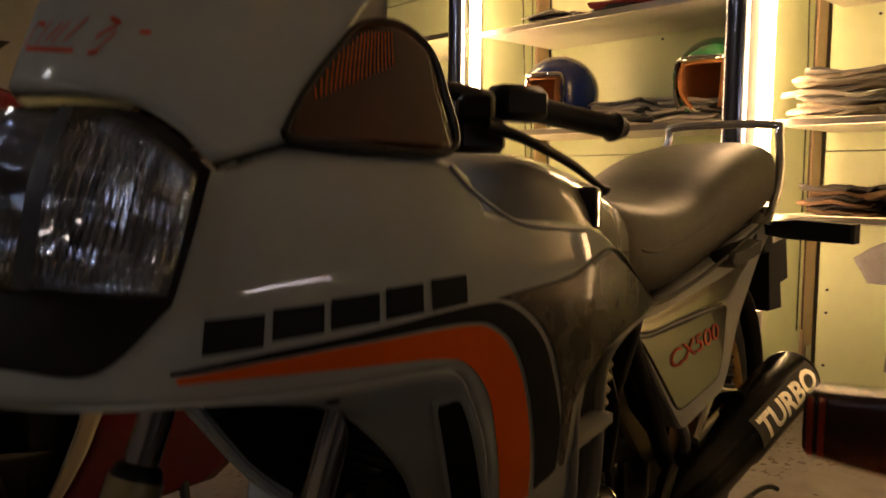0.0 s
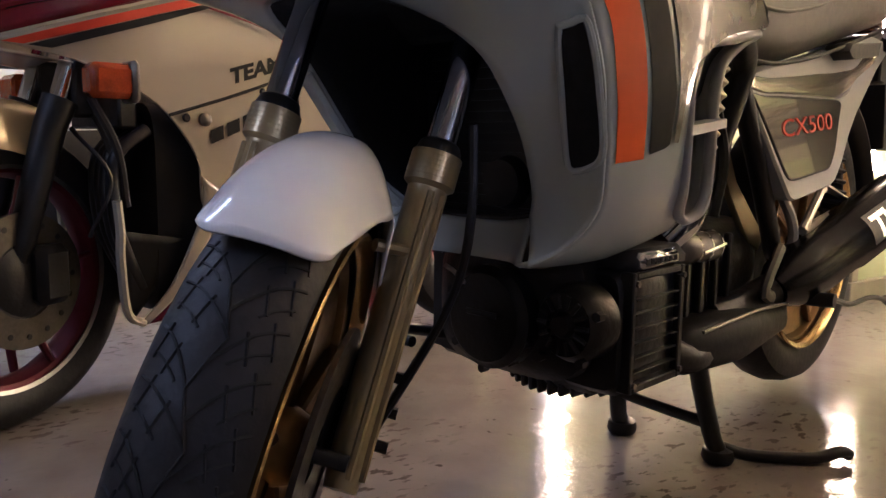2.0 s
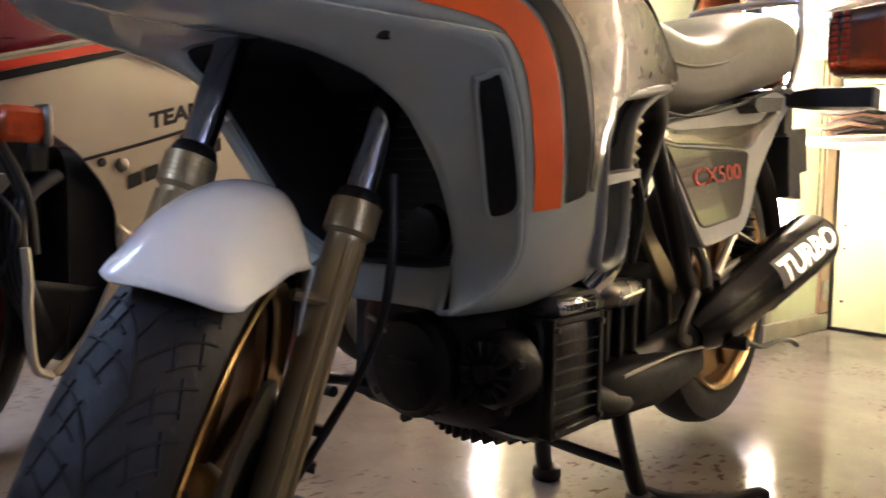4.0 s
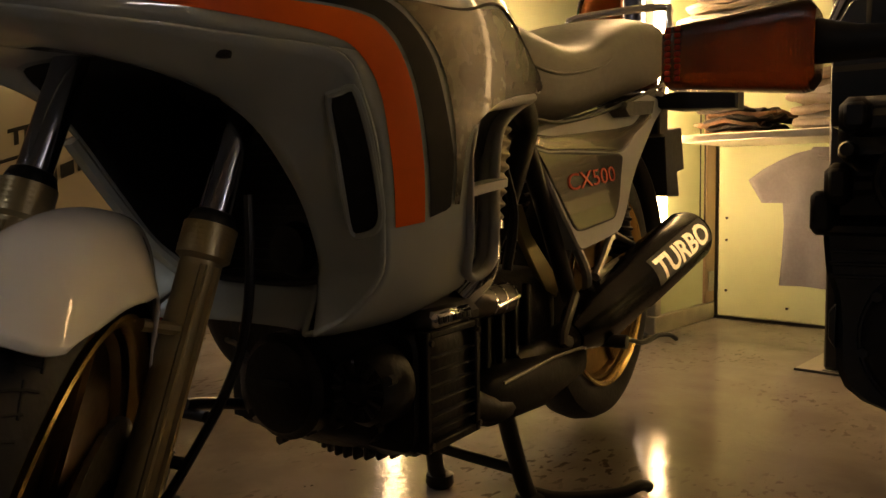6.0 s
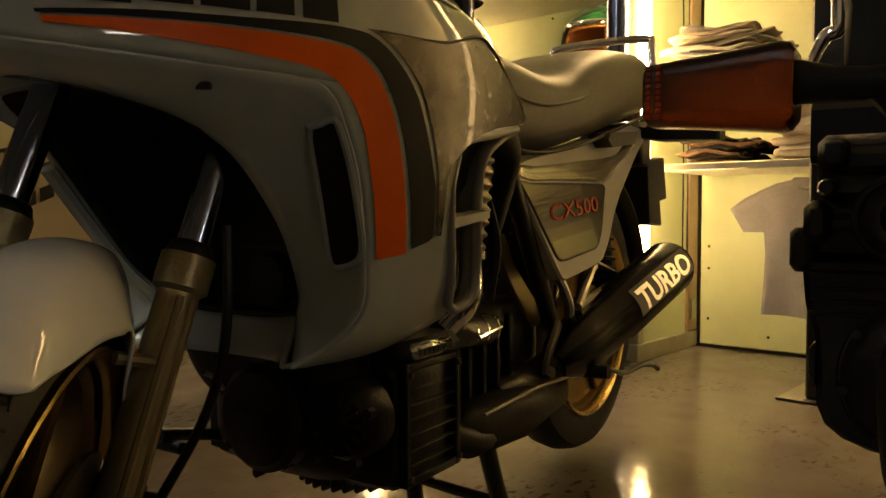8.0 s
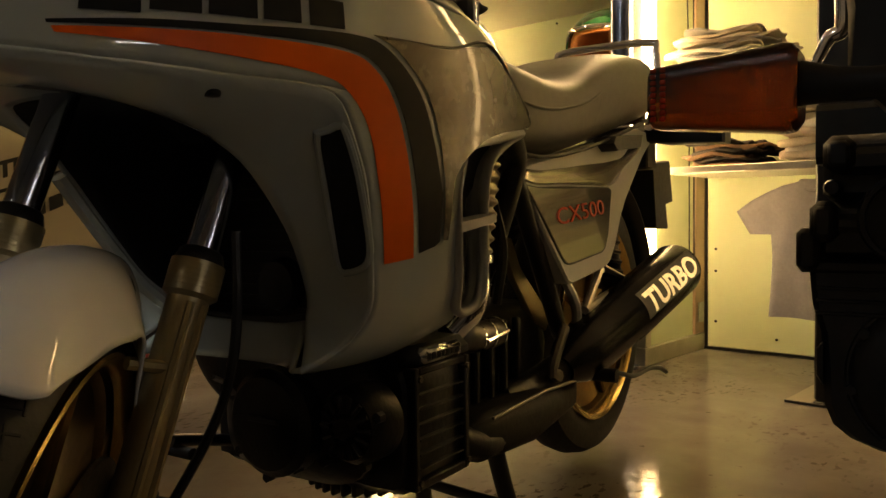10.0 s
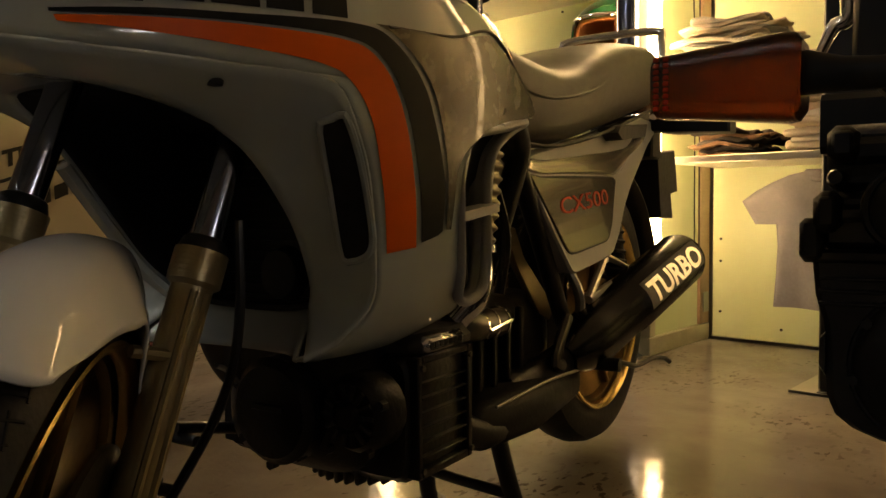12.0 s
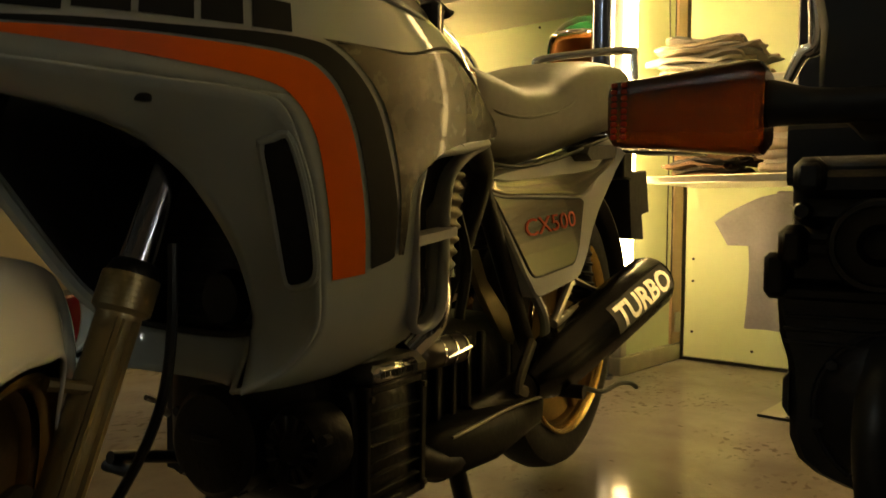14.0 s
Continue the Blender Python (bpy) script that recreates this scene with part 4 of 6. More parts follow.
for k in (1, -1):
    flip = (lambda g: g) if k > 0 else mirrored
    side = part("side_cover", flip(prism(rounded(PANEL), 0.125, 0.160, "x", 0.005).moved(LEAN_IN)), GREYTRIM, bike, "silver-grey and taupe side cover", angle=40)
    part("side_inlay", flip(prism(rounded(INNER), 0.150, 0.1625, "x", 0.003).moved(LEAN_IN)), INLAY, side, "glossy dark taupe inlay", angle=40)
    loop = rounded(INNER)
    part("inlay_gap", flip(tube([(0.1603, y, z) for y, z in loop + loop[:1]], 0.0022, 6).moved(LEAN_IN)), BLACK, side)
    part("side_shoulder", flip(ruled(SHOULDER_LOW, SHOULDER_TOP, 40, 10, (0.006, 0, 0.004))), SIDETAUPE, side, "glossy silver-taupe shoulder under the seat", angle=60, thick=0.004)
    if k > 0:
        badge = lettering("CX500", 0.060, lambda x, y, h: (0.1642, 0.806 + x, 0.597 + y * 0.74 + x * 0.085), bold=0.0, squeeze=1.42)
        part("model_badge", badge.moved(LEAN_IN), REDTEXT, side, "red model lettering")
    part("seat_lock", flip(prism([(1.075, 0.766), (1.10, 0.752), (1.255, 0.770), (1.268, 0.800), (1.16, 0.790), (1.09, 0.782)], 0.130, 0.180, "x", 0.004)), SATIN, side)
part("tail_light", box(-0.09, 0.09, 1.50, 1.58, 0.86, 0.95, 0.012), AMBER, bike, "red tail light")
part("rear_fender", sheet(lambda u, v: ((v - 0.5) * 0.17, 1.29 + 0.35 * math.cos(math.radians(118 - 118 * u)) * (1 + 0.03 * u), 0.37 + 0.35 * math.sin(math.radians(118 - 118 * u)) - 0.0), 24, 6), BLACK, bike, "black rear mudguard", thick=0.005)
part("mud_flap", prism([(1.64, 0.76), (1.80, 0.775), (1.835, 0.655), (1.765, 0.645), (1.785, 0.575), (1.67, 0.58)], -0.085, 0.085, "x", 0.004), BLACK, bike, "black mud flap")
part("number_plate_bracket", box(-0.09, 0.09, 1.58, 1.66, 0.74, 0.86, 0.006), BLACK, bike)
for k in (1, -1):
    ri = part("rear_indicator", prism([(k * 0.13, 0.800), (k * 0.18, 0.792), (k * 0.325, 0.787), (k * 0.325, 0.832), (k * 0.20, 0.842), (k * 0.13, 0.830)], 1.43, 1.50, "y", 0.006), BLACK, bike, "black rear indicator")
    part("indicator_stalk", tube([(k * 0.10, 1.45, 0.81), (k * 0.19, 1.46, 0.81)], 0.014, 10), BLACK, ri)
    part("tail_rail", tube([(k * 0.12, 1.18, 0.74), (k * 0.12, 1.33, 0.80), (k * 0.11, 1.46, 0.84)], 0.014, 8, 16), SATIN, bike)

# frame, engine
for k in (1, -1):
    part("frame_tube", tube([(k * 0.05, 0.20, 0.82), (k * 0.12, 0.55, 0.74), (k * 0.145, 0.66, 0.70), (k * 0.145, 0.74, 0.60), (k * 0.14, 0.84, 0.46), (k * 0.12, 0.93, 0.38)], 0.017, 10, 30), SATIN, bike)
    part("shock", tube([(k * 0.12, 1.18, 0.62), (k * 0.12, 1.24, 0.40)], 0.024, 12), SATIN, bike)
    hang = part("footrest_bracket", tube([(k * 0.152, 0.985, 0.423), (k * 0.152, 1.074, 0.506), (k * 0.152, 1.254, 0.464), (k * 0.152, 0.985, 0.423)], 0.0085, 8, flat=1.3), ALU, bike, "cast aluminium footrest bracket")
    part("bracket_boss", lathe([(0.0, -0.006), (0.013, -0.006), (0.014, 0.006), (0.0, 0.008)], 16, "x", (k * 0.152, 1.074, 0.506)), ALU, hang)
    part("bracket_strut", tube([(k * 0.152, 0.884, 0.400), (k * 0.152, 0.825, 0.325), (k * 0.152, 0.856, 0.309)], 0.009, 8, 10, flat=1.4), DARKSTEEL, hang)
    part("footrest", tube([(k * 0.14, 0.95, 0.30), (k * 0.23, 0.955, 0.30)], 0.014, 10), RUBBER, bike)
    part("pedal", tube([(k * 0.15, 0.95, 0.29), (k * 0.19, 1.05, 0.285), (k * 0.205, 1.12, 0.268), (k * 0.215, 1.20, 0.272), (k * 0.225, 1.25, 0.266), (k * 0.230, 1.28, 0.252)], 0.0055, 8, 24), SATIN, bike, "black passenger pedal lever")
eng = part("engine", hull([(0.26, 0.09, 0.28, 0.43), (0.29, 0.135, 0.25, 0.45), (0.45, 0.140, 0.240, 0.46), (0.52, 0.105, 0.24, 0.46), (0.70, 0.095, 0.23, 0.46), (0.88, 0.10, 0.25, 0.45), (0.92, 0.09, 0.28, 0.42)], 28, 4), ENGINE, bike, "grimy black v-twin engine", angle=50)
part("sump", hull([(0.355, 0.07, 0.235, 0.29), (0.385, 0.100, 0.212, 0.29), (0.56, 0.108, 0.203, 0.29), (0.60, 0.06, 0.22, 0.28)], 24, 6), ENGINE, eng)
for i in range(13):
    x = -0.108 + 0.018 * i
    part("sump_fin", box(x - 0.0045, x + 0.0045, 0.368 + 4.0 * x * x, 0.585 - 2.0 * x * x, 0.199 + 1.0 * x * x, 0.245, 0.003), ENGINE, eng)
def cover(x, z, r, y=0.225, d=0.05):
    return lathe([(0.0, -0.012), (r * 0.25, -0.012), (r * 0.35, -0.004), (r * 0.8, -0.004), (r * 0.9, 0.004), (r, 0.014), (r, d)], 36, "y", (x, y, z))
c1 = part("front_cover", lathe([(0.0, -0.004), (0.055, -0.004), (0.062, -0.002), (0.066, 0.004), (0.073, 0.008), (0.073, 0.05)], 40, "y", (0.012, 0.225, 0.342)), ENGINE, eng, "round black front engine cover")
part("badge_bar", box(-0.015, 0.040, 0.217, 0.221, 0.345, 0.353, 0.001), SATIN, c1)
c2 = part("side_cover_round", cover(0.135, 0.350, 0.052, 0.245), ENGINE, eng)
for a in range(14):
    an = math.pi * a / 7
    part("cover_spoke", tube([(0.135 + 0.022 * math.cos(an), 0.238, 0.350 + 0.022 * math.sin(an)), (0.135 + 0.040 * math.cos(an), 0.240, 0.350 + 0.040 * math.sin(an))], 0.0035, 6), ENGINE, c2)
for x, z in ((-0.062, 0.37), (-0.052, 0.295), (0.0, 0.265), (0.052, 0.285), (0.078, 0.315), (0.10, 0.302), (0.165, 0.305), (0.188, 0.37)):
    part("cover_bolt", lathe([(0.0, 0), (0.007, 0), (0.007, 0.012)], 6, "y", (x, 0.235, z)), SATIN, eng)
for k in (1, -1):
    cyl = part("cylinder", hull([(0.315, 0.048, 0.25, 0.41), (0.33, 0.055, 0.24, 0.42), (0.45, 0.055, 0.24, 0.42), (0.47, 0.048, 0.25, 0.41)], 20, 6).moved(pose(k * 0.122, 0, 0)), ENGINE, eng, "finned black cylinder")
    bars = [(0.322, 0.332, 0.25, 0.415), (0.448, 0.460, 0.25, 0.415), (0.332, 0.448, 0.405, 0.415), (0.332, 0.448, 0.25, 0.262)]
    part("cylinder_frame", functools.reduce(lambda a, b: a + b, [box(min(k * 0.165, k * 0.187), max(k * 0.165, k * 0.187), y0, y1, z0, z1, 0.002) for y0, y1, z0, z1 in bars]), ENGINE, cyl)
    for i in range(6):
        part("cooling_fin", box(k * 0.10, k * 0.186, 0.334, 0.446, 0.276 + 0.020 * i, 0.2788 + 0.020 * i, 0.0010), SATIN, cyl)
    rc = part("rocker_cover", box(k * 0.11, k * 0.184, 0.322, 0.475, 0.405, 0.443, 0.014), SATIN, cyl)
    strip = part("cover_badge", box(k * 0.170, k * 0.190, 0.338, 0.438, 0.415, 0.440, 0.007), CHROME, rc, "bright name strip")
    for i in range(7):
        part("name_bar", box(k * 0.1895, k * 0.1908, 0.346 + 0.012 * i, 0.354 + 0.012 * i, 0.424, 0.432), BLACKDECAL, strip)
    for y, z in ((0.330, 0.40), (0.452, 0.40), (0.330, 0.262), (0.454, 0.262)):
        part("head_bolt", lathe([(0.0, k * 0.005), (0.0045, k * 0.005), (0.0045, -k * 0.006)], 6, "x", (k * 0.186, y, z)), DARKSTEEL, cyl)
    part("intake_pipe", tube([(k * 0.12, 0.49, 0.425), (k * 0.15, 0.51, 0.428), (k * 0.15, 0.61, 0.424)], 0.023, 14, 12), DARKSTEEL, bike, "dull metal intake pipe")
    for i in range(3):
        part("pipe_collar", lathe([(0.0232, -0.0015), (0.0252, -0.0015), (0.0252, 0.0015), (0.0232, 0.0015)], 20, "y", (k * 0.15, 0.535 + 0.034 * i, 0.426), closed=True), CHROME, bike)
    part("black_hose", tube([(k * 0.20, 0.555, 0.745), (k * 0.185, 0.60, 0.735), (k * 0.16, 0.66, 0.70), (k * 0.14, 0.64, 0.60), (k * 0.12, 0.60, 0.50)], 0.020, 12, 30), BLACK, bike)
    part("header_pipe", tube([(k * 0.10, 0.46, 0.30), (k * 0.14, 0.56, 0.25), (k * 0.13, 0.66, 0.24)], 0.024, 12, 16), SATIN, bike)
    part("exhaust_chamber", hull([(0.52, 0.02, 0.24, 0.27), (0.57, 0.045, 0.215, 0.30), (0.75, 0.05, 0.205, 0.30), (0.92, 0.045, 0.23, 0.29), (0.98, 0.02, 0.25, 0.28)], 20, 3).moved(pose(k * 0.115, 0, 0)), SOOT, bike, "black exhaust chamber", angle=60)
    part("chamber_edge", tube([(k * 0.165, 0.57, 0.292), (k * 0.17, 0.75, 0.302), (k * 0.165, 0.95, 0.292)], 0.003, 6), DARKSTEEL, bike)

for k in (1, -1):
    part("frame_plate", prism([(0.725, 0.575), (0.765, 0.575), (0.80, 0.52), (0.935, 0.41), (0.915, 0.385), (0.87, 0.40), (0.775, 0.50)], k * 0.085, k * 0.098, "x", 0.003), GOLDFORK, bike, "tan frame plate")
    part("valve_bolt", tube([(k * 0.176, 0.535, 0.422), (k * 0.176, 0.605, 0.430)], 0.003, 6), CHROME, bike)
    part("coil_hose", tube([(k * 0.15, 0.60, 0.64), (k * 0.155, 0.625, 0.56), (k * 0.15, 0.61, 0.47)], 0.009, 8, 16), BLACK, bike)
    bell = []
    for i in range(73):
        a = i / 72
        bell.append((k * (0.160 - 0.010 * a), 0.548 - 0.014 * a * a, 0.700 - 0.150 * a, 0.0270 + 0.0036 * math.sin(2 * math.pi * 8 * a)))
    part("hose_bellows", tube([p[:3] for p in bell], [p[3] for p in bell], 18), HOSE, bike, "ribbed silver hose", angle=80)
    part("hose_clamp", lathe([(0.030, -0.006), (0.0335, -0.006), (0.0335, 0.006), (0.030, 0.006)], 20, closed=True).moved(Matrix.Translation((k * 0.150, 0.533, 0.549))), CHROME, bike)
    part("hose_elbow", tube([(k * 0.150, 0.533, 0.55), (k * 0.160, 0.525, 0.51), (k * 0.160, 0.508, 0.475), (k * 0.14, 0.48, 0.44)], 0.024, 14, 14), CHROME, bike, "bright metal elbow")
    for i in range(5):
        part("gearbox_rib", box(k * 0.098, k * 0.112, 0.56 + 0.05 * i, 0.575 + 0.05 * i, 0.30, 0.43, 0.003), ENGINE, eng)
    part("brake_arm", tube([(k * 0.125, 0.93, 0.50), (k * 0.14, 0.97, 0.42), (k * 0.135, 0.94, 0.31)], 0.010, 8, 12), STEEL, bike)
    part("spring", tube([(k * (0.125 + 0.028 * math.cos(j * 0.9)), 1.165 + 0.028 * math.sin(j * 0.9) + 0.0008 * j, 0.60 - 0.0032 * j) for j in range(64)], 0.005, 6), SATIN, bike)
# silencers with lettering
def silencer(k):
    a, b = Vector((k * 0.150, 0.93, 0.330)), Vector((k * 0.225, 1.395, 0.488))
    d = (b - a)
    ln = d.length
    d.normalize()
    rot = Vector((0, 0, 1)).rotation_difference(d).to_matrix().to_4x4()
    place = Matrix.Translation(a) @ rot
    s = part("silencer", lathe([(0.030, -0.05), (0.052, 0.0), (0.060, 0.06), (0.060, 0.20), (0.064, 0.205), (0.064, ln - 0.02), (0.060, ln - 0.006), (0.046, ln), (0.030, ln), (0.028, ln - 0.03), (0.001, ln - 0.03)], 40).moved(place), GLOSSBLACK, bike, "black silencer with white lettering")
    part("pipe_bend", tube([(k * 0.10, 0.72, 0.285), (k * 0.12, 0.84, 0.30), tuple(a)], [0.026, 0.030, 0.034], 14, 14), ENGINE, s)
    inv = place.to_3x3().inverted()
    eye = inv @ Vector((k * 0.80, -0.55, 0.30))
    a0 = math.atan2(eye.y, eye.x)
    sgn = 1 if k > 0 else -1
    def wrap(x, y, h, lift=0.0):
        along = 0.222 + x if k > 0 else ln - 0.03 - x
        ang = a0 + sgn * (-(y - 0.024) / 0.064) * 1.0
        r = 0.0652 + lift
        return place @ Vector((r * math.cos(ang), r * math.sin(ang), along))
    plate = sheet(lambda u, v: wrap(-0.014 + 0.268 * u, -0.008 + 0.064 * v, 0, -0.0005), 30, 8)
    part("letter_plate", plate, SATIN, s)
    part("lettering", lettering("TURBO", 0.066, lambda x, y, h: wrap(x, y, h, 0.0008), bold=0.0022, squeeze=1.12), WHITETEXT, s, "worn white block letters")
silencer(1)
silencer(-1)

# wheels
def tyre_profile(r, w, rim):
    return [(rim, -w * 0.36), (rim + 0.012, -w * 0.44), (rim + (r - rim) * 0.45, -w * 0.5), (r - 0.018, -w * 0.43), (r - 0.006, -w * 0.26), (r, 0), (r - 0.006, w * 0.26), (r - 0.018, w * 0.43), (rim + (r - rim) * 0.45, w * 0.5), (rim + 0.012, w * 0.44), (rim, w * 0.36)]


def treads(parent, c, r, w, n, m=None):
    """Dark lines for a zigzag centre groove with long curved sipes, short ones between them and cross ticks."""
    def at(x, an):
        rr = r + 0.0001 - table([(0.0, 0.0), (0.26, 0.006), (0.43, 0.018), (0.5, 0.032)], abs(x) / w)
        return (c[0] + x, c[1] + rr * math.cos(an), c[2] + rr * math.sin(an))
    step = 2 * math.pi / n
    def wave(an):
        u = (an / (4 * step)) % 1
        return 0.07 * w * (4 * abs(u - 0.5) - 1)
    def groove(pts, wide):
        # thin rods half sunk in the rubber; their black is the groove's shade
        g = tube(pts, wide, 4)
        part("tread_groove", g if m is None else g.moved(m), HOLESHADE, parent, smooth=False)
    def sweep(k, u, a0):
        x0 = wave(a0)
        return x0 * (1 - u) + k * w * 0.45 * u, a0 - 0.26 * u + 0.10 * u * u
    def line(pts, wide):
        return tube(pts, wide, 4)
    for i in range(n):
        k = 1 if i % 2 else -1
        a0 = step * i
        groove([at(*sweep(k, j / 7 * 0.95, a0)) for j in range(8)], 0.0015)
        g = line([at(*sweep(k, 0.36 + j / 5 * 0.52, a0 + 0.95 * step)) for j in range(6)], 0.0013)
        for u, d0, d1 in ((0.40, -0.3, 0.9), (0.72, -0.4, 1.0)):
            g = g + line([at(sweep(k, u + 0.05 * j, a0)[0], sweep(k, u, a0)[1] + step * (d0 + (d1 - d0) * j / 3)) for j in range(4)], 0.0013)
        # sipes likewise: shade by colour, nothing is cut into the tyre
        part("tread_sipe", g if m is None else g.moved(m), HOLESHADE, parent, smooth=False)
    ring = [2 * math.pi * j / (n * 6) for j in range(n * 6 + 1)]
    groove([at(wave(an), an) for an in ring], 0.0014)


def wheel(name, parent, c, r, w, rim, rim_mat, spokes, m=None, disc=True, tread=0, label=""):
    mv = (lambda g: g) if m is None else (lambda g: g.moved(m))
    ty = part("tyre", mv(lathe(tyre_profile(r, w, rim), 72, "x", c, closed=True)), RUBBER, parent, "black rubber tyre")
    if tread:
        treads(ty, c, r, w, tread, m)
    wh = part("rim", mv(lathe([(rim + 0.004, -w * 0.38), (rim + 0.004, -w * 0.33), (rim - 0.012, -w * 0.28), (rim - 0.022, -w * 0.1), (rim - 0.022, w * 0.1), (rim - 0.012, w * 0.28), (rim + 0.004, w * 0.33), (rim + 0.004, w * 0.38), (rim + 0.01, w * 0.3), (rim + 0.01, -w * 0.3)], 72, "x", c, closed=True)), rim_mat, parent, label)
    if rim_mat is GOLDRIM:
        for k in (1, -1):
            part("rim_lip", mv(lathe([(rim - 0.007, k * w * 0.46), (rim - 0.002, k * w * 0.50), (rim + 0.004, k * w * 0.52), (rim + 0.007, k * w * 0.50), (rim + 0.001, k * w * 0.42), (rim - 0.010, k * w * 0.36)], 72, "x", c, closed=True)), GOLDLIP, wh, "bright gold rim lip")
        part("spoke_plate", mv(lathe([(0.05, -0.012), (rim - 0.03, -0.016), (rim - 0.02, -0.02), (rim - 0.02, 0.02), (rim - 0.03, 0.016), (0.05, 0.012)], 60, "x", c, closed=True)), GOLDRIM, wh)
    part("hub", mv(lathe([(0.012, -0.055), (0.034, -0.05), (0.042, -0.03), (0.042, 0.03), (0.034, 0.05), (0.012, 0.055)], 24, "x", c)), rim_mat, wh)
    for i in range(spokes):
        for k in (1, -1):
            a = 2 * math.pi * i / spokes
            b = a + k * 0.13
            g = tube([(c[0] + k * 0.016, c[1] + 0.036 * math.cos(a), c[2] + 0.036 * math.sin(a)), (c[0] + k * 0.024, c[1] + (rim - 0.016) * math.cos(b), c[2] + (rim - 0.016) * math.sin(b))], [0.012, 0.010], 8, flat=0.7)
            part("spoke", mv(g), rim_mat, wh)
    if disc:
        for k in (1, -1):
            d = part("brake_disc", mv(lathe([(0.075, k * 0.062), (0.135, k * 0.062), (0.135, k * 0.068), (0.075, k * 0.068)], 48, "x", c, closed=True)), DISC, parent, "drilled steel brake disc")
            part("disc_carrier", mv(lathe([(0.03, k * 0.055), (0.085, k * 0.060), (0.085, k * 0.066), (0.03, k * 0.06)], 24, "x", c, closed=True)), SATIN, d)
    return wh


wheel("rear_wheel", bike, (0, 1.315, 0.357), 0.328, 0.118, 0.235, GOLDRIM, 5, disc=False, label="gold cast rear rim")

# fork, front wheel and mudguard, turned on the steering axis
RAKE, STEER = radians(21.5), radians(43)
HEAD = Vector((0, 0.0195, 0.59))
UP, AHEAD = Vector((0, math.sin(RAKE), math.cos(RAKE))), Vector((0, -math.cos(RAKE), math.sin(RAKE)))
TURN_FORK = Matrix.Translation(HEAD) @ Matrix.Rotation(STEER, 4, UP) @ Matrix.Translation(-HEAD)


def fork_at(x, ahead, along):
    return tuple(HEAD + Vector((x, 0, 0)) + AHEAD * ahead + UP * along)


AXLE = Vector(fork_at(0, 0.065, -0.354))
for k in (1, -1):
    leg = part("fork_tube", tube([fork_at(k * 0.094, 0.033, -0.02), fork_at(k * 0.094, 0.033, 0.42)], 0.0185, 18).moved(TURN_FORK), FORKTUBE, bike, "chrome fork tube")
    low = part("fork_slider", tube([fork_at(k * 0.094, 0.033, -0.01), fork_at(k * 0.094, 0.033, -0.045), fork_at(k * 0.094, 0.034, -0.05), fork_at(k * 0.094, 0.036, -0.35), fork_at(k * 0.094, 0.045, -0.385)], [0.029, 0.029, 0.0225, 0.022, 0.018], 20).moved(TURN_FORK), GOLDFORK, bike, "bronze fork slider")
    for i in range(5):
        part("seal_ring", lathe([(0.0287, -0.0024), (0.0294, 0.0), (0.0287, 0.0024)], 24).moved(TURN_FORK @ Matrix.Translation(fork_at(k * 0.094, 0.033, -0.014 - 0.0058 * i)) @ Matrix.Rotation(-RAKE, 4, "X")), GOLDFORK, low)
    part("dust_cap", lathe([(0.019, 0.012), (0.023, 0.009), (0.026, 0.0), (0.0275, -0.008)], 24).moved(TURN_FORK @ Matrix.Translation(fork_at(k * 0.094, 0.033, -0.006)) @ Matrix.Rotation(-RAKE, 4, "X")), BLACK, low)
    part("slider_rib", tube([fork_at(k * 0.100, 0.055, -0.055), fork_at(k * 0.100, 0.057, -0.37)], 0.0045, 6).moved(TURN_FORK), GOLDFORK, low)
    part("slider_rib", tube([fork_at(k * 0.113, 0.045, -0.055), fork_at(k * 0.113, 0.047, -0.37)], 0.0045, 6).moved(TURN_FORK), GOLDFORK, low)
    part("mount_stud", tube([fork_at(k * 0.094, 0.05, -0.125), fork_at(k * 0.06, 0.075, -0.13)], 0.007, 8).moved(TURN_FORK), GOLDFORK, low)
    cal = part("brake_caliper", box(-0.025, 0.025, -0.03, 0.03, -0.06, 0.06, 0.01).moved(TURN_FORK @ Matrix.Translation(fork_at(k * 0.085, -0.02, -0.30)) @ Matrix.Rotation(-RAKE, 4, "X")), SATIN, bike, "black brake caliper")
    for i in range(3):
        part("caliper_bolt", lathe([(0.0, 0.010), (0.007, 0.010), (0.007, -0.01)], 6, "x").moved(TURN_FORK @ Matrix.Translation(fork_at(k * 0.118, -0.03, -0.26 - 0.04 * i))), SATIN, cal)
wheel("front_wheel", bike, tuple(AXLE), 0.280, 0.104, 0.226, GOLDRIM, 5, TURN_FORK, True, 84, "gold cast front rim")
part("axle", tube([(AXLE.x - 0.096, AXLE.y, AXLE.z), (AXLE.x + 0.096, AXLE.y, AXLE.z)], 0.009, 10).moved(TURN_FORK), SATIN, bike)


SKIRT = [(0.0, 0.012), (0.1, 0.036), (0.2, 0.047), (0.3, 0.060), (0.36, 0.062), (0.43, 0.075), (0.52, 0.14), (0.62, 0.16), (1.0, 0.16)]


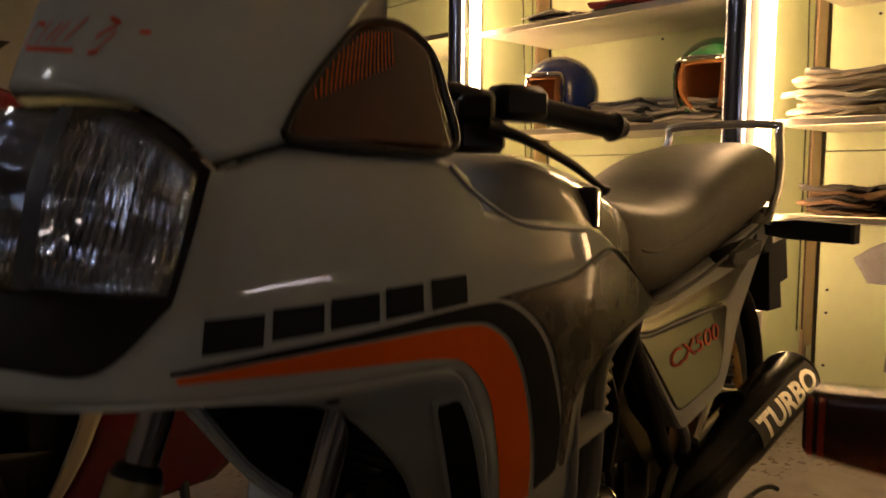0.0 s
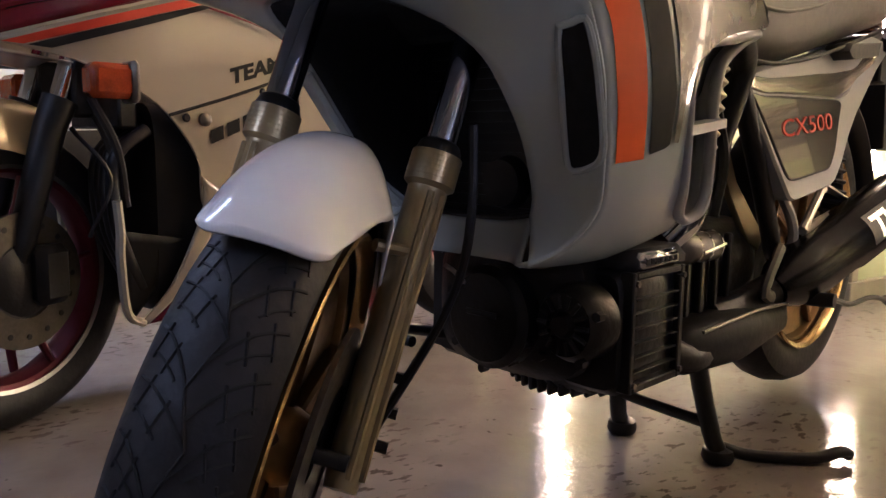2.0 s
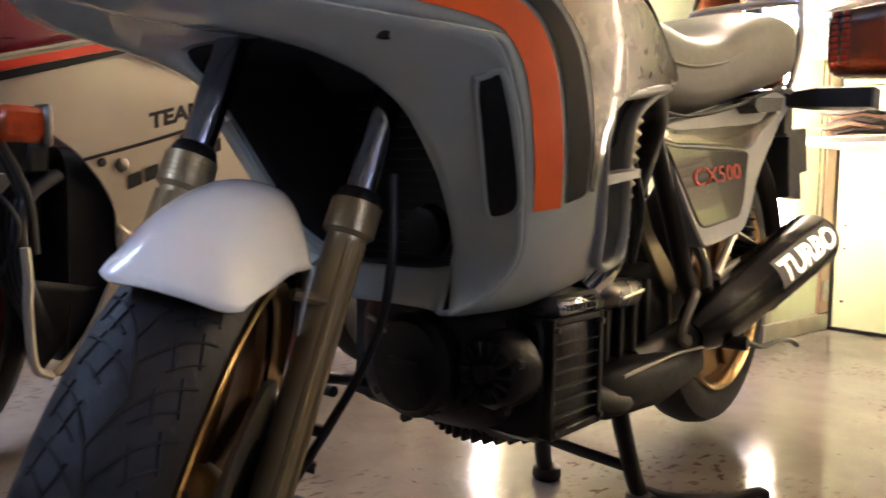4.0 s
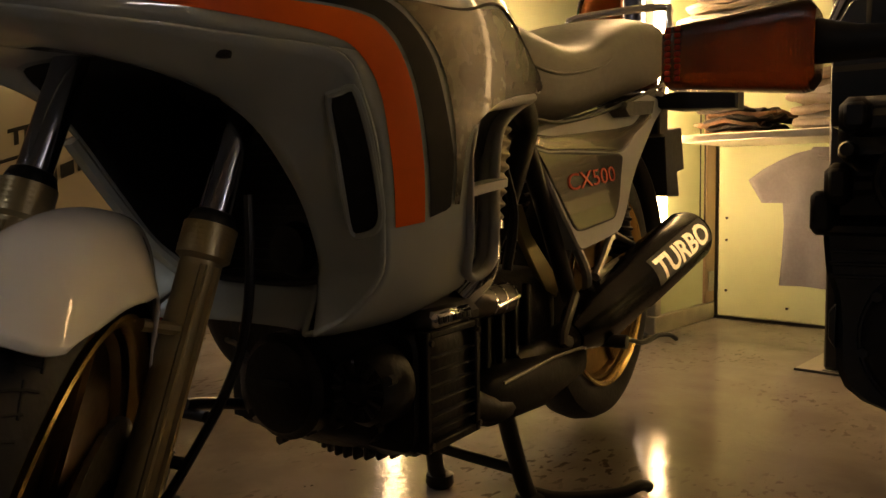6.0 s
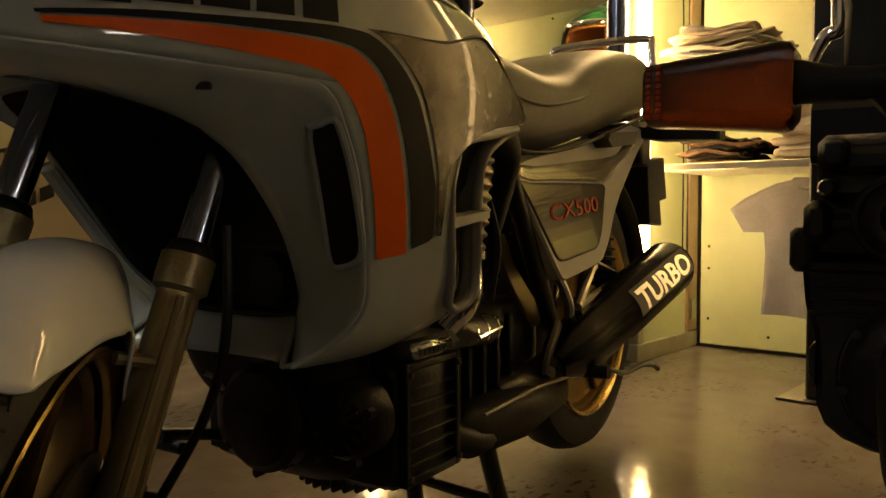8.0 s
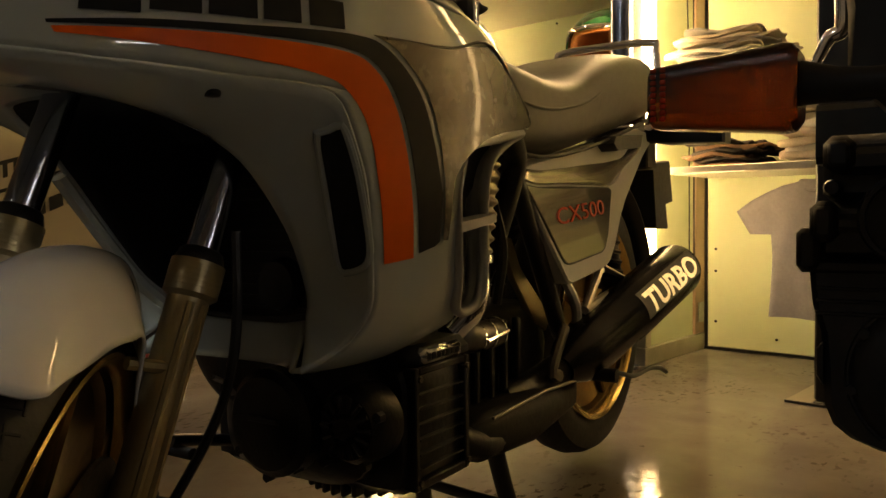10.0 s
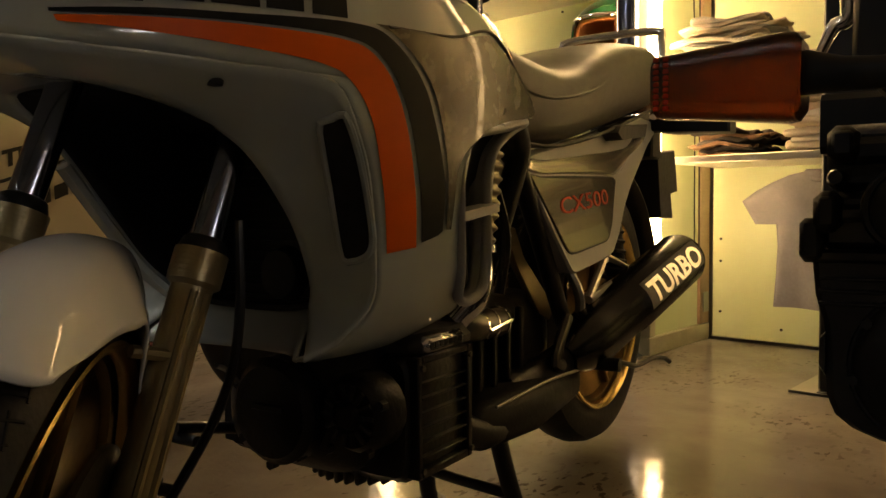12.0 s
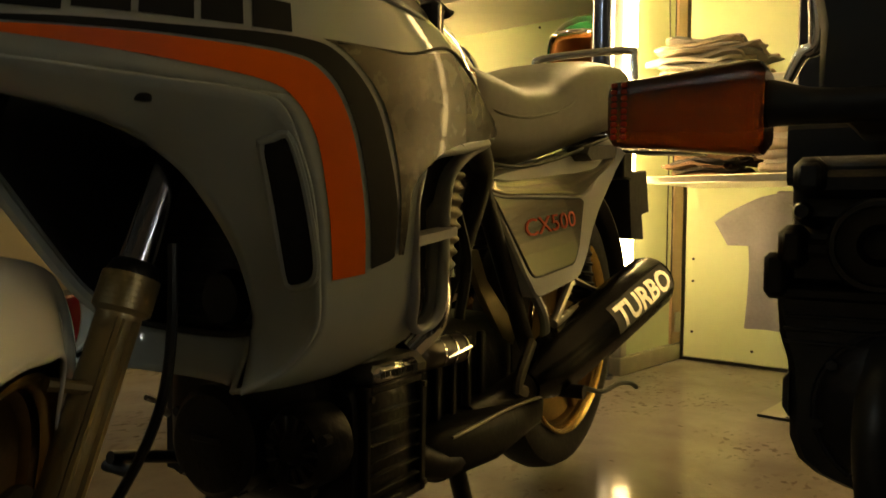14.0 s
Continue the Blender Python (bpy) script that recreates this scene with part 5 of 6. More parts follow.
def guard(u, v):
    """Front mudguard: u from its front tip to its tail, v across; its skirt arches over the axle and comes down again behind it."""
    a = (v - 0.5) * 2
    ang = radians(57.8 + 3 * abs(a) ** 5 * (1 - u) + 106 * u)
    w = 0.056 + 0.020 * math.sin(math.pi * min(0.5, u * 1.3))
    sk = sum(table(SKIRT, u + d) for d in (-0.02, 0.0, 0.02)) / 3
    r = 0.311 - sk * abs(a) ** 2.2 + 0.008 * math.sin(math.pi * u) - 0.0134 * (1 - u) ** 4 + 0.016 * min(1.0, max(0.0, (u - 0.30) / 0.25)) ** 1.5
    return (AXLE.x + w * math.copysign(abs(a) ** 0.8, a), AXLE.y - r * math.cos(ang), AXLE.z + r * math.sin(ang))


part("front_mudguard", sheet(guard, 56, 37).moved(TURN_FORK), FENDER, bike, "glossy white front mudguard", angle=70, thick=0.003)
part("speedo_cable", tube([(0.125, 0.075, 0.60), (0.130, 0.070, 0.515), (0.124, 0.065, 0.45), (0.110, 0.05, 0.39), (0.085, 0.02, 0.32), (0.062, -0.03, 0.24)], 0.0055, 8, 40), BLACK, bike, "black brake hose")
part("hose_clip", tube([(0.11, 0.07, 0.43), (0.10, 0.09, 0.42), (0.085, 0.09, 0.43), (0.09, 0.07, 0.44)], 0.003, 6, 16), STEEL, bike)
shifter = part("gear_lever", tube([(-0.15, 0.20, 0.303), (-0.15, 0.25, 0.292), (-0.15, 0.40, 0.252)], 0.009, 10, 16), SATIN, bike, "black lever beside the engine")
part("lever_rubber", tube([(-0.175, 0.212, 0.285), (-0.118, 0.212, 0.285)], 0.0085, 12), RUBBER, shifter)
part("fork_clamp", box(-0.12, 0.12, -0.02, 0.06, -0.02, 0.02, 0.01).moved(TURN_FORK @ Matrix.Translation(fork_at(0, 0.01, 0.20)) @ Matrix.Rotation(-RAKE, 4, "X")), SATIN, bike)

# dark inside of the fairing: radiator and far strut
rad = part("radiator", box(-0.17, 0.17, 0.262, 0.285, 0.45, 0.80, 0.006), BLACK, bike, "black radiator behind the fairing arch")
for i in range(16):
    part("radiator_fin", box(-0.13, 0.13, 0.257, 0.262, 0.475 + 0.015 * i, 0.479 + 0.015 * i), SATIN, rad)
part("horn", lathe([(0.0, -0.02), (0.03, -0.018), (0.036, 0.0), (0.02, 0.03)], 24, "y", (0.06, 0.215, 0.53)), BLACK, bike)
# black sheet that paints the shade under the fairing top
part("upper_shade", sheet(lambda u, v: (0.20 * math.sin((u - 0.5) * math.pi) * (1 - 0.1 * v), 0.23 - 0.16 * abs(math.cos((u - 0.5) * math.pi)) * v, 0.72 + 0.06 * v), 20, 8), HOLESHADE, bike, thick=0.004)

# handlebar, turned with the fork
BAR = Matrix.Translation((-0.010, 0.178, 0.019)) @ Matrix.Rotation(STEER, 4, "Z") @ Matrix.Diagonal((1.09, 1.09, 1, 1))
def grip_side(k):
    """One half of the bar, before turning: out to the side and swept back."""
    s = part("handlebar", tube([(k * 0.03, 0.0, 1.0), (k * 0.12, 0.0, 1.015), (k * 0.20, 0.035, 1.004), (k * 0.345, 0.105, 0.982)], 0.0115, 12, 24).moved(BAR), SATIN, bike, "black handlebar")
    part("grip", tube([(k * 0.245, 0.057, 0.998), (k * 0.345, 0.105, 0.982), (k * 0.350, 0.107, 0.981), (k * 0.366, 0.115, 0.979)], [0.0165, 0.0165, 0.021, 0.013], 14).moved(BAR), RUBBER, s)
    part("switch_box", box(-0.036, 0.036, -0.022, 0.026, -0.024, 0.022, 0.010).moved(BAR @ pose(k * 0.215, 0.04, 1.005, 0, 0, k * 25)), BLACK, s)
    part("master_cylinder", box(-0.035, 0.03, -0.02, 0.02, -0.022, 0.022, 0.008).moved(BAR @ pose(k * 0.165, 0.012, 0.962, 0, 0, k * 20)), BLACK, s)
    part("perch", box(-0.02, 0.02, -0.03, 0.02, -0.02, 0.016, 0.006).moved(BAR @ pose(k * 0.16, 0.0, 0.995)), BLACK, s)
    part("lever", tube([(k * 0.17, -0.03, 0.972), (k * 0.22, -0.01, 0.955), (k * 0.28, 0.035, 0.928), (k * 0.325, 0.07, 0.899), (k * 0.332, 0.076, 0.893)], [0.008, 0.0065, 0.006, 0.005, 0.0095], 10, 24).moved(BAR), SATIN, s, "black hand lever")
for k in (1, -1):
    grip_side(k)

# centre stand
for k in (1, -1):
    part("stand_leg", tube([(k * 0.085, 0.70, 0.24), (k * 0.09, 0.735, 0.14), (k * 0.100, 0.765, 0.05), (k * 0.105, 0.785, 0.018)], 0.017, 10, 16), SATIN, bike, "black centre stand leg")
    part("stand_foot", lathe([(0.0, 0.0), (0.026, 0.0), (0.030, 0.008), (0.028, 0.024), (0.014, 0.032)], 18, "z", (k * 0.103, 0.785, 0.001)), SATIN, bike)
part("stand_brace", tube([(-0.096, 0.752, 0.095), (0.0, 0.748, 0.088), (0.096, 0.752, 0.080)], 0.011, 10, 12), SATIN, bike)
part("stand_tang", tube([(0.105, 0.785, 0.03), (0.15, 0.82, 0.016), (0.23, 0.90, 0.012), (0.265, 0.945, 0.022), (0.275, 0.96, 0.014)], 0.0115, 10, 24), SATIN, bike, "black stand tang")


# ---------- the red and cream motorcycle ----------
red = thing("motorcycle", "cream and crimson sports motorcycle with dark red cast wheels", "motorcycle", BIKE @ pose(-1.03, 0, 0))


def flank(y, z, h=0.0):
    """Left flank of the red and cream fairing."""
    x = 0.165 - 0.16 * max(0.0, (0.12 - y) / 0.40) ** 1.7 - 0.25 * max(0.0, z - 0.80) ** 1.2 - 0.30 * max(0.0, 0.42 - z) ** 1.5
    return Vector((x + h, y, z))


def flank_piece(a, b, n=40, m=14, h=0.0):
    ca, cb = spline(a, n), spline(b, n)
    def f(u, v):
        p, q = ca[round(u * (n - 1))], cb[round(u * (n - 1))]
        return flank(p[0] + (q[0] - p[0]) * v, p[1] + (q[1] - p[1]) * v, h)
    return sheet(f, n, m)


S_PIN = [(-0.109, 0.765), (0.057, 0.822), (0.271, 0.891)]
for k in (1, -1):
    flip = (lambda g: g) if k > 0 else mirrored
    fa = part("fairing", flip(flank_piece([(-0.109, 0.760), (-0.03, 0.786), (0.057, 0.818), (0.271, 0.887), (0.41, 0.850), (0.525, 0.815), (0.80, 0.765)], [(0.04, 0.727), (0.154, 0.67), (0.217, 0.616), (0.272, 0.528), (0.278, 0.438), (0.34, 0.446), (0.45, 0.455), (0.80, 0.46)])), CREAM, red, "cream painted fairing side", angle=60, thick=0.004)
    part("upper_fairing", flip(flank_piece([(-0.205, 0.757), (-0.16, 0.762), (-0.109, 0.766), (0.057, 0.823), (0.271, 0.892), (0.40, 0.868), (0.60, 0.82)], [(-0.16, 0.90), (-0.11, 0.99), (0.0, 1.06), (0.12, 1.10), (0.26, 1.06), (0.42, 0.98), (0.60, 0.90)], 40, 14, 0.004)), CRIMSON, fa, "crimson upper fairing", angle=60, thick=0.004)
    part("belly_pan", flip(flank_piece([(0.285, 0.436), (0.285, 0.37), (0.24, 0.275), (0.155, 0.183)], [(0.80, 0.452), (0.76, 0.34), (0.70, 0.25), (0.62, 0.19)], 30, 12, -0.002)), CRIMSON, fa, "crimson belly pan", angle=60, thick=0.004)
    part("duct_strip", flip(flank_piece([(0.276, 0.50), (0.278, 0.438), (0.25, 0.36), (0.206, 0.264), (0.146, 0.190)], [(0.34, 0.455), (0.315, 0.41), (0.285, 0.34), (0.23, 0.25), (0.160, 0.183)], 30, 5, 0.003)), CREAM, fa, thick=0.004)
    part("duct_rim", flip(tube([tuple(flank(y, z, 0.0)) for y, z in ((0.090, 0.455), (0.095, 0.39), (0.096, 0.332), (0.114, 0.216), (0.150, 0.187))], 0.009, 8, 40, flat=1.5)), CREAM, fa)
    part("duct_blade", flip(flank_piece([(0.10, 0.39), (0.135, 0.20)], [(0.262, 0.36), (0.145, 0.195)], 10, 6, -0.03)), BLACK, fa, "black duct blade", thick=0.006)
    part("white_pinstripe", flip(flank_piece(S_PIN, [(y + 0.007, z - 0.0035) for y, z in S_PIN], 30, 3, 0.0115)), CREAM, fa)
    part("orange_stripe", flip(flank_piece([(y + 0.014, z - 0.009) for y, z in S_PIN], [(-0.06, 0.753), (0.105, 0.806), (0.316, 0.874)], 30, 4, 0.0105)), DEEPORANGE, fa)
    part("dark_stripe", flip(flank_piece([(-0.055, 0.752), (0.105, 0.805), (0.316, 0.873)], [(-0.016, 0.748), (0.165, 0.809), (0.325, 0.866)], 30, 4, 0.0105)), BLACKDECAL, fa)
    part("rear_stripe", flip(flank_piece([(0.305, 0.878), (0.41, 0.856), (0.50, 0.826), (0.7, 0.78)], [(0.30, 0.858), (0.41, 0.836), (0.52, 0.806), (0.7, 0.76)], 30, 4, 0.0105)), CRIMSON, fa)
    part("panel_seam", flip(tube([tuple(flank(y, z, 0.001)) for y, z in ((0.206, 0.63), (0.363, 0.679), (0.553, 0.746), (0.70, 0.79))], 0.004, 6, 20)), BLACK, fa)
    for y, z, r in ((0.288, 0.623, 0.015), (0.244, 0.626, 0.009), (0.433, 0.690, 0.008)):
        g = lathe([(0.0, 0.004), (r * 0.7, 0.004), (r, 0.001), (r, -0.003)], 18, "x", tuple(flank(y, z, 0.002)))
        part("fairing_fastener", flip(g), SATIN if r < 0.01 else DARKSTEEL, fa)
    if k > 0:
        part("lettering", lettering("TEAM", 0.046, lambda x, y, h: flank(0.352 + x, 0.703 + y + x * 0.31, 0.0009), bold=0.0022, squeeze=1.14), BLACKDECAL, fa, "black block letters")
        for i in range(6):
            y0 = 0.300 + 0.040 * i
            z0 = 0.570 + 0.0165 * i
            part("badge_block", flank_piece([(y0, z0), (y0 + 0.032, z0 + 0.013)], [(y0 - 0.001, z0 + 0.030), (y0 + 0.031, z0 + 0.043)], 4, 4, 0.002), BLACKDECAL, fa)
    ind = part("indicator", box(k * 0.185 - (0.045 if k < 0 else 0), k * 0.245 - (0.045 if k < 0 else 0), 0.02, 0.105, 0.655, 0.722, 0.012), AMBER2, red, "square amber indicator")
    part("indicator_rim", box(k * 0.18 - (0.045 if k < 0 else 0), k * 0.25 - (0.045 if k < 0 else 0), 0.095, 0.112, 0.648, 0.729, 0.008), DARKSTEEL, ind)
    leg = part("fork_tube", tube([(k * 0.095, 0.0, 0.62), (k * 0.095, 0.075, 0.86)], 0.019, 16), CHROME, red, "chrome fork tube")
    part("fork_slider", tube([(k * 0.10, 0.012, 0.655), (k * 0.10, -0.01, 0.60), (k * 0.10, -0.095, 0.30)], [0.034, 0.031, 0.024], 16), BLACK, red, "black fork slider")
    part("fork_shroud", box(k * 0.075, k * 0.12, 0.03, 0.075, 0.62, 0.74, 0.008), SATIN, red)
part("nose", sheet(lambda u, v: (lambda p: (p.x * (2 * u - 1), p.y - 0.012 * (1 - (2 * u - 1) ** 2), p.z))(flank(-0.205 + 0.05 * v ** 1.4, 0.757 + 0.20 * v, 0.004)), 20, 10), CRIMSON, red, "crimson nose", thick=0.004)
for k in (1, -1):
    flip = (lambda g: g) if k > 0 else mirrored
    pod = part("headlamp", flip(flank_piece([(-0.155, 0.812), (-0.162, 0.865), (-0.162, 0.93), (-0.155, 0.97)], [(-0.142, 0.812), (-0.122, 0.865), (-0.098, 0.93), (-0.085, 0.97)], 16, 8, 0.0095)), REFLECT, red, "clear headlamp in the nose")
    part("headlamp_glass", flip(flank_piece([(-0.155, 0.812), (-0.162, 0.865), (-0.162, 0.93), (-0.155, 0.97)], [(-0.142, 0.812), (-0.122, 0.865), (-0.098, 0.93), (-0.085, 0.97)], 16, 8, 0.014)), GLASS, pod, thick=0.002)
    part("nose_ridge", flip(tube([tuple(flank(y, z, 0.004)) for y, z in ((-0.205, 0.775), (-0.14, 0.800), (-0.04, 0.835), (0.08, 0.856))], [0.010, 0.010, 0.007, 0.003], 8, 30)), CRIMSON, red)
part("nose_underside", ruled([(-0.10, -0.19, 0.755), (0.0, -0.205, 0.757), (0.10, -0.19, 0.755)], [(-0.13, 0.03, 0.728), (0, 0.03, 0.74), (0.13, 0.03, 0.728)], 14, 8), CREAM, red, thick=0.004)
part("screen", sheet(lambda u, v: (0.12 * math.sin((u - 0.5) * math.pi), -0.02 + 0.15 * v + 0.06 * (1 - math.cos((u - 0.5) * math.pi)), 1.06 + 0.12 * v), 14, 6), SCREENGLASS, red, "smoked screen", thick=0.004)
part("engine", hull([(0.16, 0.08, 0.26, 0.60), (0.19, 0.13, 0.20, 0.66), (0.55, 0.14, 0.20, 0.66), (0.60, 0.08, 0.26, 0.60)], 24, 5), BLACK, red, "black engine behind the fairing duct")
for i in range(4):
    part("exhaust_header", tube([(0.045 + 0.03 * i, 0.17, 0.60), (0.05 + 0.03 * i, 0.10, 0.54), (0.05 + 0.028 * i, 0.10, 0.40), (0.045 + 0.02 * i, 0.16, 0.26)], 0.014, 10, 20), SATIN, red)
for i in range(2):
    part("oil_line", tube([(0.10 + 0.03 * i, 0.06, 0.66), (0.12 + 0.03 * i, 0.10, 0.56), (0.115 + 0.025 * i, 0.12, 0.44)], 0.009, 8, 16), SATIN, red)
part("oil_cooler", box(-0.12, 0.14, 0.11, 0.15, 0.60, 0.68, 0.006), SATIN, red)
part("rear_body", hull([(0.35, 0.10, 0.62, 0.90), (0.45, 0.16, 0.60, 0.94), (0.75, 0.15, 0.62, 0.90), (0.95, 0.12, 0.68, 0.84), (1.45, 0.10, 0.74, 0.86), (1.52, 0.04, 0.78, 0.83)], 24, 3), CREAM, red, angle=60)
wheel("rear_wheel", red, (0, 1.30, 0.31), 0.31, 0.12, 0.21, REDRIM, 5, disc=False, label="dark red cast rear rim")
R_TURN = Matrix.Translation((0.05, -0.10, 0)) @ Matrix.Rotation(radians(24), 4, "Z")
wheel("front_wheel", red, (0, 0, 0.302), 0.302, 0.10, 0.222, REDRIM, 5, R_TURN, True, 0, "dark red cast front rim")
part("rim_lip", lathe([(0.219, 0.036), (0.226, 0.040), (0.226, 0.043), (0.218, 0.040)], 60, "x", (0, 0, 0.302), closed=True).moved(R_TURN), STEEL, red, "bright machined rim lip")
def red_guard(u, v):
    a = 2 * v - 1
    r = 0.354 - (0.052 + 0.075 * u**1.5) * abs(a) ** 2.6
    an = radians(22 + 92 * u - 6 * u * abs(a) ** 3)
    return (0.064 * math.copysign(abs(a) ** 0.85, a), -r * math.cos(an), 0.302 + r * math.sin(an))
part("front_mudguard", sheet(red_guard, 40, 23).moved(R_TURN), GOLDCREAM, red, "gold-cream front mudguard", angle=70, thick=0.003)
part("guard_flash", sheet(lambda u, v: (0.056, -(0.324 + 0.006 * v) * math.cos(radians(44 + 12 * u)), 0.302 + (0.324 + 0.008 * v) * math.sin(radians(44 + 12 * u))), 8, 3).moved(R_TURN), ORANGE, red)
part("brake_caliper", box(0.055, 0.105, 0.005, 0.085, 0.25, 0.37, 0.016).moved(R_TURN), BLACK, red, "black brake caliper")
part("disc_hub", lathe([(0.0, 0.078), (0.03, 0.078), (0.055, 0.072), (0.07, 0.066)], 24, "x", (0, 0, 0.302)).moved(R_TURN), SATIN, red)
for i in range(16):
    a = 2 * math.pi * i / 16
    # black spots on the disc, shade of the drilled holes by colour
    part("disc_hole", lathe([(0.0, 0.0), (0.006, 0.0), (0.006, 0.001)], 8, "x", (0.0685, 0.112 * math.cos(a), 0.302 + 0.112 * math.sin(a))).moved(R_TURN), HOLESHADE, red)
part("side_stand", tube([(0.10, 0.55, 0.25), (0.22, 0.50, 0.01)], 0.012, 8), SATIN, red)
part("brake_hose", tube([(0.10, 0.03, 0.60), (0.16, 0.08, 0.50), (0.12, 0.05, 0.38)], 0.005, 8, 20), BLACK, red)

# ---------- the white motorcycle beyond it ----------
far = thing("motorcycle", "white faired motorcycle with red and black stripes", "motorcycle", BIKE @ pose(-1.98, 0.06, 0))
for k in (1, -1):
    flip = (lambda g: g) if k > 0 else mirrored
    def far_skin(u, v, lo, hi, h):
        y = -0.26 + 0.80 * u
        zl, zh = lo(y), hi(y)
        return (0.06 + 0.14 * u**0.6 + h, y, zl + (zh - zl) * v)
    base = lambda y: 0.815 - 0.09 * (y + 0.18)
    rim = lambda y: max(base(y) + 0.05, min(1.15, 0.968 - 1.22 * (y + 0.051)))
    fw = part("fairing", flip(sheet(lambda u, v: far_skin(u, v, base, rim, 0.0), 40, 12)), FENDER, far, "white painted fairing", thick=0.005)
    part("red_stripe", flip(sheet(lambda u, v: far_skin(u, v, lambda y: base(y) + 0.008, lambda y: base(y) + 0.040 - 0.05 * max(0.0, y + 0.05), 0.003), 30, 3)), CRIMSON, fw)
    part("black_stripe", flip(sheet(lambda u, v: far_skin(u, v, lambda y: base(y) - 0.016, lambda y: base(y) + 0.006, 0.002), 30, 3)), BLACKDECAL, fw)
    part("dash", flip(box(0.02, 0.11, -0.06, 0.16, 0.90, 1.02, 0.02)), BLACK, far, "black dash and bar end")
    part("lower_fairing", flip(sheet(lambda u, v: (0.17 - 0.05 * v, 0.05 + 0.55 * u, 0.772 + 0.013 * u - 0.52 * v * (1 - 0.3 * u)), 18, 10)), FENDER, far, thick=0.005)
    for i in range(5):
        y0 = -0.17 + 0.05 * i
        g = sheet(lambda u, v: (0.068 + 0.14 * ((y0 + 0.26 + 0.036 * u) / 0.80) ** 0.6, y0 + 0.036 * u, 0.905 + 0.035 * v), 4, 3)
        part("badge_block", flip(g), BLACKDECAL, fw)
    part("indicator", box(k * 0.10, k * 0.17, -0.10, -0.02, 0.70, 0.765, 0.012), AMBER2, far, "amber indicator")
    part("fork_leg", tube([(k * 0.09, -0.09, 0.32), (k * 0.09, 0.04, 0.66), (k * 0.09, 0.10, 0.82)], [0.026, 0.024, 0.018], 14), STEEL, far)
part("front_mudguard", sheet(lambda u, v: (0.055 * (2 * v - 1), -0.06 - (0.34 - 0.05 * abs(2 * v - 1) ** 2.4) * math.cos(radians(45 + 100 * u)), 0.302 + (0.34 - 0.05 * abs(2 * v - 1) ** 2.4) * math.sin(radians(45 + 100 * u))), 30, 15), FENDER, far, "white front mudguard", thick=0.004)
wheel("front_wheel", far, (0, -0.06, 0.302), 0.302, 0.10, 0.222, SATIN, 5, None, True, 0)
wheel("rear_wheel", far, (0, 1.36, 0.31), 0.31, 0.12, 0.21, SATIN, 5, disc=False)
part("engine", hull([(0.18, 0.10, 0.22, 0.62), (0.25, 0.16, 0.20, 0.66), (0.70, 0.16, 0.20, 0.66), (0.76, 0.1, 0.26, 0.6)], 20, 5), BLACK, far)
part("rear_body", hull([(0.40, 0.10, 0.66, 0.92), (0.60, 0.16, 0.64, 0.94), (0.90, 0.14, 0.66, 0.86), (1.45, 0.10, 0.74, 0.88)], 20, 3), FENDER, far, angle=60)

# ---------- the dark motorcycle beside the camera ----------
dark = thing("motorcycle", "black unfaired motorcycle with a grimy engine and amber indicators", "motorcycle", BIKE @ pose(0.95, 0.45, 0))
def amber_lamp(k):
    x0, x1 = k * 0.415, k * 0.290
    rows = [(0.419, 0.025, 0.0), (0.416, 0.029, 0.0), (0.36, 0.0335, 0.0), (0.303, 0.0392, 0.0), (0.295, 0.0375, 0.0), (0.290, 0.030, 0.0)]
    v, n = [], 28
    for x, r, dz in rows:
        for j in range(n):
            a = 2 * math.pi * j / n
            c, s = math.cos(a), math.sin(a)
            v.append((k * x, -0.215 + 0.026 * math.copysign(abs(c) ** 0.45, c), 0.723 + dz + r * math.copysign(abs(s) ** 0.45, s)))
    f = [(i * n + j, i * n + (j + 1) % n, (i + 1) * n + (j + 1) % n, (i + 1) * n + j) for i in range(len(rows) - 1) for j in range(n)] + [tuple(range(n)), tuple((len(rows) - 1) * n + j for j in range(n))]
    lampo = part("indicator", Geo().add(v, f), AMBER, dark, "ribbed dark amber indicator", angle=30)
    for i in range(9):
        for x in (0.4135, 0.4045):
            part("lens_facet", box(k * x - 0.0028, k * x + 0.0028, -0.2425, -0.2395, 0.6995 + 0.0056 * i, 0.7040 + 0.0056 * i, 0.001), FACET, lampo)
    part("stalk", tube([(k * 0.292, -0.213, 0.727), (k * 0.262, -0.212, 0.7235), (k * 0.235, -0.212, 0.722), (k * 0.10, -0.21, 0.724)], [0.020, 0.0150, 0.0140, 0.0150], 16), BLACK, lampo)
for k in (1, -1):
    amber_lamp(k)
CASE = [(0.312, 0.552), (0.308, 0.51), (0.299, 0.48), (0.296, 0.444), (0.295, 0.398), (0.286, 0.376), (0.268, 0.362), (0.240, 0.352), (0.20, 0.346)]
E3 = part("engine", prism(CASE + [(-x, z) for x, z in reversed(CASE)], 0.0, 0.42, "y", 0.008), ENGINE, dark, "grimy black engine", angle=25)
part("cylinder_head", box(-0.322, 0.322, -0.006, 0.30, 0.547, 0.562, 0.004) + box(-0.304, 0.304, 0.0, 0.30, 0.560, 0.627, 0.010), ENGINE, E3)
part("cam_cover", box(-0.300, 0.300, 0.006, 0.28, 0.624, 0.700, 0.012), ENGINE, E3)
part("crankcase", hull([(0.0, 0.15, 0.33, 0.36), (0.03, 0.215, 0.30, 0.37), (0.20, 0.24, 0.285, 0.40), (0.45, 0.25, 0.28, 0.42), (0.52, 0.2, 0.30, 0.42)], 28, 4), ENGINE, E3)
